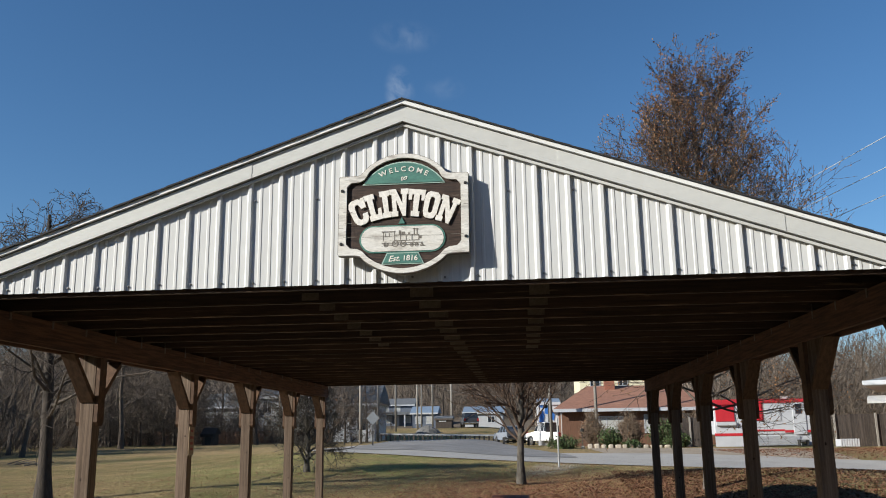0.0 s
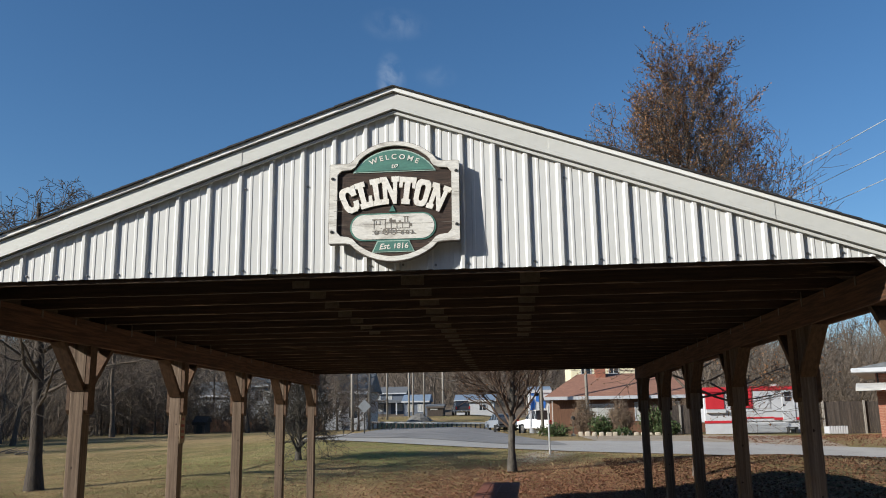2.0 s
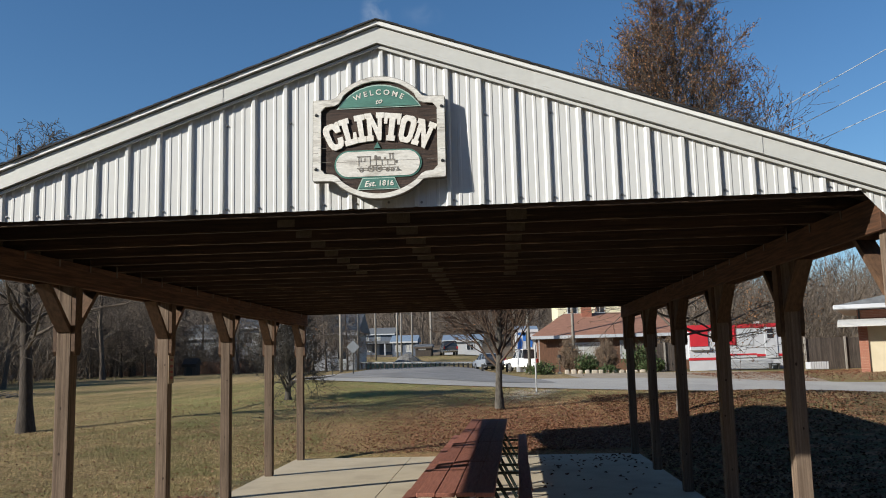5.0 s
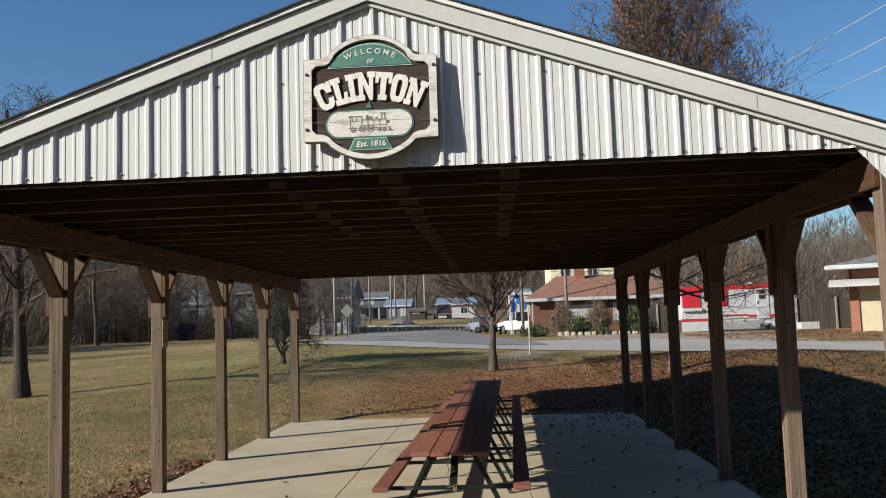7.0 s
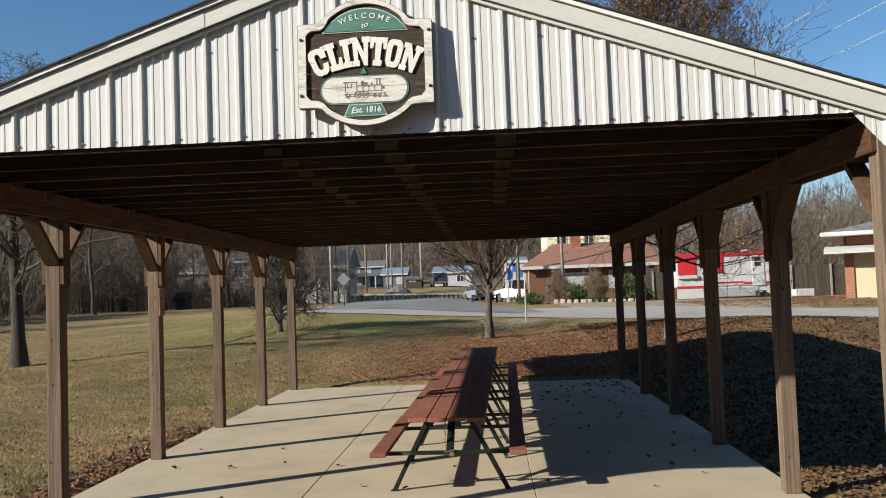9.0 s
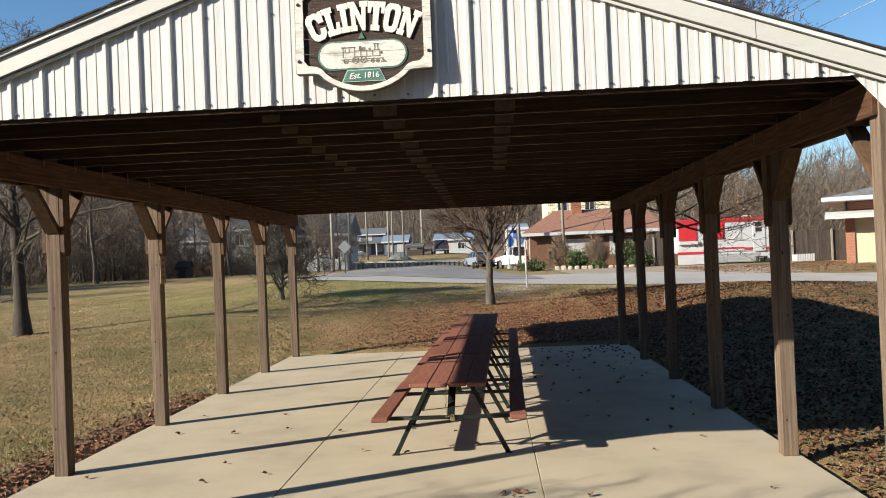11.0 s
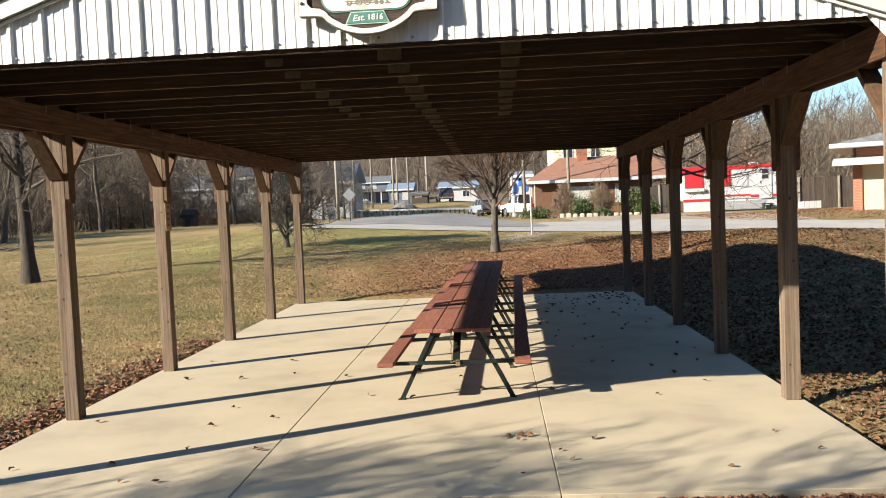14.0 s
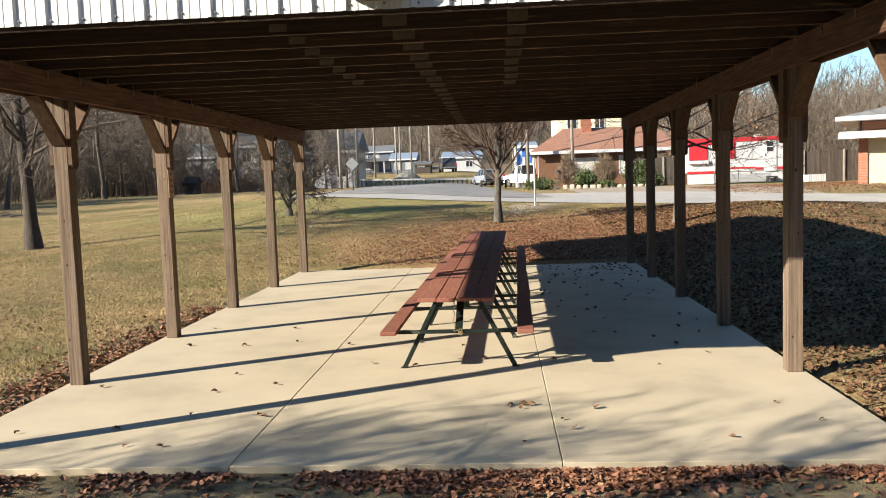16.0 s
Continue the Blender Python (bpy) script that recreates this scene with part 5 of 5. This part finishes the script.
    for i in range(40):
        a = 1.75 + i * 0.085
        for sgn in (1, -1):
            xx = a + sgn * 0.28
            if 1.7 < xx < 5.2:
                lat.bar((a, -0.012 * sgn - 0.02, 0.05), (xx, -0.012 * sgn - 0.02, 0.66), 0.012, 0.02, up=(0, 1, 0))
    part("lattice", lat, M_WHITE, w, "white lattice skirt")


food_wagon()


def brick_building():
    y, x0, x1, zb = 38.0, 18.75, 34.0, gz(20, 38)
    b = thing("brick_building", "low red-brick building with white eave, awning and cream door", "building", pose(x0, y, zb - 0.15, 0, 0, -25) @ pose(-x0, -y, 0))
    z = lambda v: v - zb + 0.15
    part("wall", Shape().box(x0, x0 + 0.42, y, y + 9, 0, z(3.95)).box(x0 + 0.42, 34, y, y + 9, z(3.55), z(3.95)).box(x0 + 2.75, 34, y, y + 9, 0, z(3.55)).box(x0 + 0.42, x0 + 2.75, y + 0.3, y + 9, 0, z(3.55)), M_BRICK, b, "red brick wall")
    rows = Shape()
    for i in range(46):
        zz = 0.1 + i * 0.078
        rows.box(x0 - 0.004, x0 + 0.42, y - 0.004, y, zz, zz + 0.007)
        if zz > z(3.55):
            rows.box(x0 + 0.42, 30, y - 0.004, y, zz, zz + 0.007)
    tagged(part("mortar_joints", rows, M_CONCRETE, b, "pale mortar joints"), kind="stuff")
    part("roller_door", Shape().box(x0 + 0.42, x0 + 2.75, y + 0.1, y + 0.3, 0.0, z(3.5)), M_CREAM, b, "cream closed door panel")
    part("eave", Shape().box(x0 - 1.0, 35, y - 1.0, y + 9.6, z(3.98), z(4.2), 0.03), M_WHITE, b, "white flat eave")
    part("roof", Shape().prism([(x0 - 0.9, z(4.2)), (35, z(4.2)), (35, z(5.0)), (x0 + 3, z(4.9))], y - 0.8, y + 9.4), M_GREYROOF, b, "dark low roof")
    s = Shape()
    pts = [(0.02, 3.50), (-0.5, 3.48), (-1.0, 3.36), (-1.25, 3.20), (-1.25, 3.10), (-0.9, 3.26), (-0.4, 3.38), (0.02, 3.40)]
    s.prism([(p, z(q)) for p, q in pts], x0 - 0.85, 30)
    s.v = [(v[1], y + v[0], v[2]) for v in s.v]
    part("awning", s, M_AWNING, b, "pale rounded metal awning")
    part("downpipe", Shape().tube((x0 + 0.1, y - 0.06, z(3.98)), (x0 + 0.1, y - 0.06, z(3.5)), 0.04), M_BLACK, b)


brick_building()


def fence_run(x0, x1, y, h, label):
    f = thing("board_fence", label, "fence")
    n = int((x1 - x0) / 0.16)
    rr = random.Random(int(x0 * 10))
    for i in range(n):
        x = x0 + i * 0.16
        zb = gz(x, y)
        part("board", Shape().box(x, x + 0.148, y, y + 0.022, zb, zb + h + rr.uniform(-0.04, 0.04)), M_FENCE, f)
    for i in range(0, n + 1, 15):
        x = x0 + i * 0.16
        part("post", Shape().box(x - 0.05, x + 0.05, y - 0.1, y, gz(x, y) - 0.1, gz(x, y) + h + 0.05), M_POLE, f, "paler square post")
    part("rail", Shape().bar((x0, y + 0.05, gz(x0, y) + h * 0.75), (x1, y + 0.05, gz(x1, y) + h * 0.75), 0.05, 0.09), M_FENCE, f)


fence_run(19.4, 25.5, 47.5, 1.9, "dark weathered board fence with paler posts")
fence_run(9.6, 12.9, 53.0, 1.9, "dark board fence beside the wagon")

white_trough = thing("white_crate", "low white slatted crate on the verge", "crate", pose(19.5, 46.0, gz(19.5, 46)))
part("tray", Shape().box(-0.52, 0.52, -0.4, 0.4, 0.05, 0.46, 0.03), M_WHITE, white_trough)
for i in range(8):
    part("slat", Shape().box(-0.52 + i * 0.139, -0.455 + i * 0.139, -0.425, -0.4, 0.05, 0.5), M_WHITE, white_trough)


def window(parent, x, y, z0, w, h, glass=None):
    """A window set in a wall that faces the viewer."""
    f = part("window", Shape().box(x, x + w, y - 0.05, y, z0, z0 + 0.08).box(x, x + w, y - 0.05, y, z0 + h - 0.08, z0 + h).box(x, x + 0.08, y - 0.05, y, z0 + 0.08, z0 + h - 0.08).box(x + w - 0.08, x + w, y - 0.05, y, z0 + 0.08, z0 + h - 0.08)
             .box(x + w / 2 - 0.03, x + w / 2 + 0.03, y - 0.05, y, z0 + 0.08, z0 + h - 0.08), M_WHITE, parent, "white window frame")
    part("pane", Shape().box(x + 0.08, x + w - 0.08, y - 0.02, y - 0.003, z0 + 0.08, z0 + h - 0.08), glass or M_GLASS, f, "pane")


def house(label, x0, x1, y, depth, eave, ridge, wall, roof, windows, door=None, hip=0.0, over=0.4, base=None, name="house", trim=None):
    zb = gz((x0 + x1) / 2, y) if base is None else base
    hs = thing(name, label, "house", pose(0, 0, zb))
    part("wall", Shape().box(x0, x1, y, y + depth, -1.2, eave - 0.0), wall, hs)
    r = Shape()
    a, b, c = (x0 - over, y - over, eave), (x1 + over, y - over, eave), y + depth / 2
    top0, top1 = (x0 - over + hip, c, ridge), (x1 + over - hip, c, ridge)
    d, e = (x1 + over, y + depth + over, eave), (x0 - over, y + depth + over, eave)
    r.face([a, b, top1, top0]).face([d, e, top0, top1]).face([e, a, top0]).face([b, d, top1])
    r.face([(p[0], p[1], p[2] - 0.02) for p in (a, e, d, b)])
    part("roof", r, roof, hs)
    part("fascia", Shape().box(x0 - over, x1 + over, y - over - 0.03, y - over, eave - 0.22, eave + 0.02), trim or M_WHITE, hs, "eave board")
    for x, z0, w, h, g in windows:
        window(hs, x, y, z0, w, h, g)
    if door:
        part("door", Shape().box(door, door + 0.95, y - 0.05, y, 0, 2.1, 0.01), M_WHITE, hs, "white door")
    return hs


red_house = house("low rust-brown house with red-brown shingle roof", 3.9, 15.5, 60.0, 10, 2.75, 4.7, M_RUST, M_REDROOF,
                  [(5.9, 0.9, 2.6, 1.3, M_CURTAIN), (10.0, 0.9, 0.9, 1.4, M_CURTAIN), (11.8, 0.6, 1.6, 1.7, M_CURTAIN)], hip=3.0, over=0.7)
part("chimney", Shape().box(7.6, 8.4, 64, 64.8, 3.5, 5.6), M_BRICK, red_house, "brick chimney")
house("tall pale yellow building with flat trim", 6.5, 15.5, 76.0, 9, 7.6, 8.6, M_YELLOW, M_GREYROOF, [(7.4, 5.2, 1.0, 1.3, None), (10.0, 5.2, 1.0, 1.3, None)], over=0.2, name="building")
booth = house("white metal shed with blue painted patches", 2.2, 4.0, 66.0, 5, 3.5, 3.9, M_WHITE, M_BLUEROOF, [], over=0.1, name="shed")
for i, (x, z, w, h) in enumerate(((2.3, 1.9, 0.45, 1.0), (2.75, 2.6, 0.6, 0.8), (3.3, 2.1, 0.3, 0.7), (2.3, 3.1, 0.9, 0.35))):
    part("blue_patch", Shape().prism([(x, z), (x + w * 0.7, z - 0.1), (x + w, z + h * 0.5), (x + w * 0.6, z + h), (x + w * 0.1, z + h * 0.8)], 65.96, 65.999), M_BLUE, booth, "blue paint patch")
part("gutter_pipe", Shape().tube((3.1, 65.9, 0), (3.1, 65.9, 3.4), 0.07), M_BLACK, booth)

grey_house = house("two-storey grey-blue house with a porch", -27.4, -20.6, 165.0, 8, 4.2, 5.6, M_GREYSIDE, M_GREYROOF,
      [(-26.6, 2.9, 1.1, 1.2, M_CURTAIN), (-24.3, 2.9, 1.1, 1.2, M_CURTAIN), (-26.4, 0.6, 1.5, 1.4, M_CURTAIN), (-22.6, 0.6, 1.5, 1.4, M_CURTAIN)], door=-24.4)
part("porch_roof", Shape().prism([(-28.0, 2.2), (-19.8, 2.2), (-20.2, 2.75), (-27.6, 2.75)], 162.4, 165), M_GREYROOF, grey_house)
for i in range(5):
    part("porch_post", Shape().box(-27.8 + i * 1.9, -27.6 + i * 1.9, 162.5, 162.7, -0.6, 2.2), M_WHITE, grey_house)
house("small blue-grey gabled house by the road", -16.4, -12.6, 130.0, 6, 2.5, 3.6, M_GREYSIDE, M_BLUEROOF, [(-15.9, 0.8, 1.1, 1.2, M_CURTAIN), (-14.2, 0.8, 1.1, 1.2, M_CURTAIN)], over=0.35)
house("low cream building with blue metal roof", -6.6, -1.6, 108.0, 7, 1.9, 2.75, M_OLDWHITE, M_BLUEROOF, [(-3.6, 0.5, 1.0, 0.9, None)], over=0.3)
# houses half hidden in the woods
white_house = house("weathered white house among the trees", -26.7, -20.1, 80.0, 8, 4.6, 6.6, M_OLDWHITE, M_GREYROOF, [(-25.5, 2.9, 1.0, 1.2, None), (-22.9, 2.9, 1.0, 1.2, None), (-25.5, 0.6, 1.0, 1.2, None)], door=-21.9)
house("white-sided house beside the side road", -18.4, -13.2, 76.0, 7, 3.6, 5.6, M_OLDWHITE, M_GREYROOF, [(-17.4, 1.0, 1.0, 1.2, None), (-15.0, 1.0, 1.0, 1.2, None)])
part("rake_board", Shape().bar((-22.1, 79.48, 6.25 - gz(-23.4, 80)), (-20.2, 79.48, 5.45 - gz(-23.4, 80)), 0.2, 0.5), M_WHITE, white_house, "bright white sloping eave end")
house("pale house glimpsed through bare branches", -38.0, -31.0, 96.0, 8, 3.2, 5.0, M_OLDWHITE, M_GREYROOF, [(-36.5, 1.0, 1.1, 1.3, None), (-33.5, 1.0, 1.1, 1.3, None)])
kennel = house("small dark wooden shed at the lawn's edge", -24.9, -24.0, 62.0, 1.2, 0.9, 1.4, M_FENCE, M_FENCE, [], over=0.15, name="shed", trim=M_FENCE)
part("doorway", Shape().prism([(-24.7, 0.0), (-24.2, 0.0), (-24.2, 0.6), (-24.45, 0.8), (-24.7, 0.6)], 61.97, 61.998), M_BLACK, kennel, "dark open doorway")
low_wall = thing("low_wall", "long low red-brown wall behind the lawn", "wall")
for i in range(18):
    x = -62 + i * 2.5
    part("wall_panel", Shape().box(x, x + 2.47, 73.5, 73.7, gz(x, 73) - 0.2, gz(x, 73) + 1.1 + 0.05 * (i % 2), 0.01), M_RUST, low_wall)

# guard rail
guard = thing("guard_rail", "low steel guard rail on short dark posts", "guard rail")
part("rail", Shape().bar((-12.6, 75.6, 1.93), (-1.2, 75.6, 1.66), 0.06, 0.16, 0.01), M_GALV, guard)
for i in range(26):
    x = -12.5 + i * 0.445
    part("post", Shape().box(x - 0.075, x + 0.075, 75.44, 75.565, gz(x, 75.5) - 0.1, 1.88 - 0.0237 * (x + 12.6), 0.01), M_BLACK if i % 2 == 0 else M_FENCE, guard)


pile = Shape()
rp = random.Random(77)
rings = [[(math.cos(a * math.tau / 18) * q * 1.7 * rp.uniform(0.85, 1.1), math.sin(a * math.tau / 18) * q * rp.uniform(0.85, 1.1), 0.95 * (1 - q) ** 0.8 * rp.uniform(0.85, 1.1) - (0.2 if q == 1 else 0)) for a in range(18)] for q in (1, 0.7, 0.42, 0.16)]
for lo, hi in zip(rings, rings[1:]):
    for a in range(18):
        pile.face([lo[a], lo[(a + 1) % 18], hi[(a + 1) % 18], hi[a]])
pile.face(rings[-1])
heap = thing("gravel_heap", "low heap of dark grey gravel behind the rail", "gravel", pose(-9.8, 92, gz(-9.8, 92)))
part("heap", pile, M_TAR, heap)

# poles and wires
def utility_pole(x, y, h, r=0.14, arm=True):
    p = thing("utility_pole", "weathered wooden utility pole", "utility pole", pose(x, y, gz(x, y)), "poles along the road")
    part("pole", Shape().tube((0, 0, -0.2), (random.uniform(-0.1, 0.1), 0, h), r, r * 0.7, 10), M_POLE, p, smooth=True)
    if arm:
        part("crossarm", Shape().box(-1.0, 1.0, -0.06, 0.06, h - 0.9, h - 0.78), M_POLE, p)
        for q in (-0.9, 0.0, 0.9):
            part("insulator", Shape().tube((q, 0, h - 0.78), (q, 0, h - 0.6), 0.05, 0.03, 8), M_GALV, p)


for x, y, h in ((15.2, -3.0, 10.2), (-11.2, 58, 9.5), (-11.6, 68, 9.5), (-13.95, 95, 10), (-11.96, 100, 8.4), (-11.0, 96, 6.0), (-11.6, 115, 12.5), (-8.07, 104, 8.4), (-7.9, 103, 6.2), (6.2, 56.5, 10), (3.0, 58.0, 9.6), (2.3, 80, 9.5)):
    utility_pole(x, y, h, 0.10 if h < 8 else 0.125, h > 9.9)


def wire(a, b, sag, name="overhead_wire"):
    cu = Shape()
    a, b = Vector(a), Vector(b)
    last = a
    for i in range(1, 13):
        t = i / 12
        p = a.lerp(b, t) - Vector((0, 0, sag * 4 * t * (1 - t)))
        cu.tube(last, p, 0.011, sides=4, caps=False)
        last = p
    tagged(new(name, cu.mesh(name, M_GALV)), "thin overhead wire against the sky", "wire", "overhead wires")


wire((-13.95, 95, gz(-13.9, 95) + 7.2), (-8.07, 104, gz(-8, 104) + 4.6), 0.3)
wire((-8.07, 104, gz(-8, 104) + 4.6), (3.0, 108, gz(3, 108) + 4.4), 0.3)
for z in (9.9, 9.05, 8.3):
    wire((3.0, 58, z), (15.2, -3.0, z), 0.02)

# road sign seen from behind, on its post
dsign = thing("road_sign", "diamond road sign seen from its bare back", "road sign", pose(-7.35, 41.0, gz(-7.6, 41) - 0.35))
part("post", Shape().box(-0.03, 0.03, 0.02, 0.06, -0.1, 2.3), M_BLACK, dsign)
part("panel", Shape().prism([(0, 1.50), (0.37, 1.87), (0, 2.24), (-0.37, 1.87)], -0.0, 0.01), M_SIGNBACK, dsign, "pale bare metal back")
for x, y, h in ((2.05, 25.2, 1.7), (3.7, 57.0, 2.4)):
    st = thing("marker_post", "slim steel marker post by the road", "post", pose(x, y, gz(x, y)))
    part("pole", Shape().tube((0, 0, -0.1), (0, 0, h), 0.03, sides=8), M_GALV, st)
mail = thing("mailbox", "dark mailbox on a post", "mailbox", pose(5.0, 55.0, gz(5, 55)))
part("post", Shape().box(-0.05, 0.05, -0.05, 0.05, -0.1, 1.05), M_FENCE, mail)
part("box", Shape().box(-0.12, 0.12, -0.28, 0.28, 1.05, 1.3, 0.05), M_BLACK, mail)


# vehicles
def vehicle(name, label, at, profile, cabin, length, width, paint, wheel_r, wheels, extras=()):
    """Side profile along x (front at 0) pushed across y; cabin is a narrower glass house."""
    v = thing(name, label, "car", at)
    body = Shape().prism(profile, -width / 2, width / 2)
    part("body", body, paint, v)
    if cabin:
        n = len(cabin)
        top = max(z for _, z in cabin)
        lo = min(z for _, z in cabin)
        s = Shape()
        for sgn in (-1, 1):
            s.v += [(x, sgn * (width / 2 - 0.06 - 0.14 * (z - lo) / (top - lo)), z) for x, z in cabin]
        s.f = [tuple(range(n)), tuple(range(n, 2 * n))[::-1]] + [(i, n + i, n + (i + 1) % n, (i + 1) % n) for i in range(n)]
        part("window", s, M_GLASS, v, "dark glass")
        xs = [x for x, z in cabin if z > top - 0.05]
        part("roof_panel", Shape().box(min(xs) - 0.05, max(xs) + 0.05, -width / 2 + 0.18, width / 2 - 0.18, top - 0.02, top + 0.03, 0.01), paint, v)
        for sgn in (-1, 1):
            for xx in (min(xs) + 0.02, (min(xs) + max(xs)) / 2, max(xs) - 0.02):
                part("pillar", Shape().bar((xx, sgn * (width / 2 - 0.195), top), (xx, sgn * (width / 2 - 0.055), lo), 0.07, 0.03, up=(1, 0, 0)), paint, v)
    for wx in wheels:
        for sgn in (-1, 1):
            t = part("wheel", Shape().tube((wx, sgn * (width / 2 - 0.2), wheel_r), (wx, sgn * (width / 2 + 0.02), wheel_r), wheel_r, sides=18), M_TYRE, v, "black tyre")
            part("rim", Shape().tube((wx, sgn * (width / 2 + 0.015), wheel_r), (wx, sgn * (width / 2 + 0.035), wheel_r), wheel_r * 0.6, wheel_r * 0.5, 14), M_CHROME, t)
    for sgn in (-1, 1):
        part("tail_light", Shape().box(length - 0.03, length + 0.02, sgn * (width / 2 - 0.12) - 0.08, sgn * (width / 2 - 0.12) + 0.08, 0.75, 1.05), M_TAIL, v, "red tail light")
        part("headlight", Shape().box(-0.02, 0.03, sgn * (width / 2 - 0.2) - 0.13, sgn * (width / 2 - 0.2) + 0.13, 0.68, 0.85), M_GALV, v, "clear headlight")
    part("bumper", Shape().box(length - 0.02, length + 0.12, -width / 2 + 0.03, width / 2 - 0.03, 0.42, 0.62, 0.03), M_CHROME, v)
    return v


truck = [(0, 0.45), (0.05, 0.95), (1.35, 1.1), (1.6, 1.15), (3.35, 1.15), (3.4, 1.05), (5.4, 1.05), (5.45, 0.5), (4.7, 0.42), (0.4, 0.38)]
truck_cab = [(1.3, 1.1), (2.0, 1.82), (3.05, 1.85), (3.4, 1.1)]
vehicle("pickup_truck", "white pickup truck parked facing away", pose(2.0, 68.6, gz(1.8, 65), 0, 0, -62), truck, truck_cab, 5.45, 1.95, M_CARWHITE, 0.40, (0.95, 4.35))
hatch = [(0, 0.4), (0.03, 0.75), (0.9, 0.92), (4.1, 0.98), (4.2, 0.85), (4.2, 0.4), (3.8, 0.32), (0.5, 0.3)]
hatch_cab = [(0.8, 0.9), (1.6, 1.42), (3.1, 1.46), (4.05, 0.96)]
vehicle("parked_car", "silver-blue hatchback parked beside the road", pose(-0.9, 72.5, gz(-0.6, 69), 0, 0, -70), hatch, hatch_cab, 4.2, 1.75, M_CARSILVER, 0.31, (0.85, 3.4))
suv = [(0, 0.45), (0.05, 0.9), (1.0, 1.05), (4.4, 1.1), (4.5, 0.9), (4.5, 0.45), (4.0, 0.36), (0.5, 0.34)]
suv_cab = [(0.95, 1.05), (1.6, 1.68), (4.1, 1.7), (4.42, 1.08)]
vehicle("parked_car", "dark sport utility car parked by the far house", pose(-6.0, 103.5, gz(-6, 101), 0, 0, -80), suv, suv_cab, 4.5, 1.85, M_CARDARK, 0.36, (0.9, 3.6))
house("small dark wooden garage behind the rail", -9.8, -7.8, 101.0, 3, 1.15, 1.5, M_FENCE, M_GREYROOF, [(-9.4, 0.75, 0.9, 0.35, M_CURTAIN)], over=0.15, name="shed", trim=M_FENCE)
small_trailer = thing("utility_trailer", "small dark utility trailer with loaded bed", "trailer", pose(0.35, 62.0, gz(0.3, 62)))
part("bed", Shape().box(-0.85, 0.85, -1.2, 1.2, 0.5, 0.62, 0.02), M_BLACK, small_trailer)
part("load", Shape().box(-0.7, 0.6, -1.0, 0.9, 0.62, 1.25, 0.12), M_CARDARK, small_trailer, "dark tarpaulin load")
part("axle", Shape().tube((-0.9, 0, 0.32), (0.9, 0, 0.32), 0.05), M_BLACK, small_trailer)
for sgn in (-1, 1):
    part("wheel", Shape().tube((sgn * 0.88, 0, 0.32), (sgn * 1.05, 0, 0.32), 0.32, sides=16), M_TYRE, small_trailer)
    part("fender", Shape().box(sgn * 0.95 - 0.12, sgn * 0.95 + 0.12, -0.42, 0.42, 0.66, 0.70, 0.01), M_GALV, small_trailer)


# shrubs before the house
def shrub(x, y, r, h, material, label, n, seed, leafy):
    rr = np.random.default_rng(seed)
    s = thing("shrub", label, "shrub", pose(x, y, gz(x, y)), "shrubs before the house")
    k = 90
    a, q = rr.uniform(0, 2 * np.pi, k), rr.random(k) ** 0.6
    p0 = np.c_[0.15 * r * np.cos(a), 0.15 * r * np.sin(a), np.zeros(k)]
    p1 = np.c_[r * q * np.cos(a), r * q * np.sin(a), h * (1 - 0.55 * q ** 2) * rr.uniform(0.75, 1.05, k)]
    part("stalk", quick_mesh("stalk", *tubes(np.c_[p0, p1, np.full(k, 0.02), np.full(k, 0.008), np.zeros(k)], 3), M_BUSHDRY), None, s)
    f = rr.uniform(0.25, 1.0, (n, 1))
    i = rr.integers(0, k, n)
    pts = p0[i] * (1 - f) + p1[i] * f + rr.normal(0, 0.09 * r + 0.03, (n, 3))
    pts[:, 2] = np.maximum(pts[:, 2], 0.05)
    if leafy:
        me = quick_mesh("foliage", *leaf_quads(pts, 0.13, rr), material)
    else:
        d = rr.normal(0, 0.16, (n, 3)) + np.array([0, 0, 0.16])
        me = quick_mesh("foliage", *tubes(np.c_[pts, pts + d, np.full(n, 0.013), np.full(n, 0.008), np.zeros(n)], 3), material)
    part("foliage" if leafy else "twig_mass", me, None, s)


for i, (x, y, r, h, green) in enumerate(((5.75, 55.0, 0.85, 2.15, 0), (6.65, 52.5, 0.75, 1.0, 1), (8.3, 55.0, 1.0, 2.15, 0), (10.35, 53.0, 1.0, 1.45, 1), (10.9, 51.5, 0.75, 0.65, 1), (11.9, 55.5, 1.0, 2.1, 0), (13.2, 56.0, 0.9, 2.2, 0), (3.5, 51.5, 1.2, 0.75, 2), (8.0, 51.7, 0.7, 0.4, 2))):
    shrub(x, y, r * (1.15 if green == 1 else 1.0), h * (1.35 if green == 1 else 1.12), M_BUSHGREEN if green else M_BUSHDRY, ("bare brown twiggy shrub", "dense dark green evergreen shrub", "low green-brown mounded shrub")[green], 2600 if green == 1 else 1500 if green else 2400, 60 + i, bool(green))
bench = thing("stone_edging", "row of pale stones along the flower bed", "stones")
for i in range(16):
    x = 4.6 + i * 0.45
    part("stone", Shape().box(x, x + random.uniform(0.25, 0.42), 51.2, 51.2 + random.uniform(0.2, 0.4), gz(x, 51) - 0.05, gz(x, 51) + random.uniform(0.12, 0.3), 0.06), M_GRAVEL, bench)
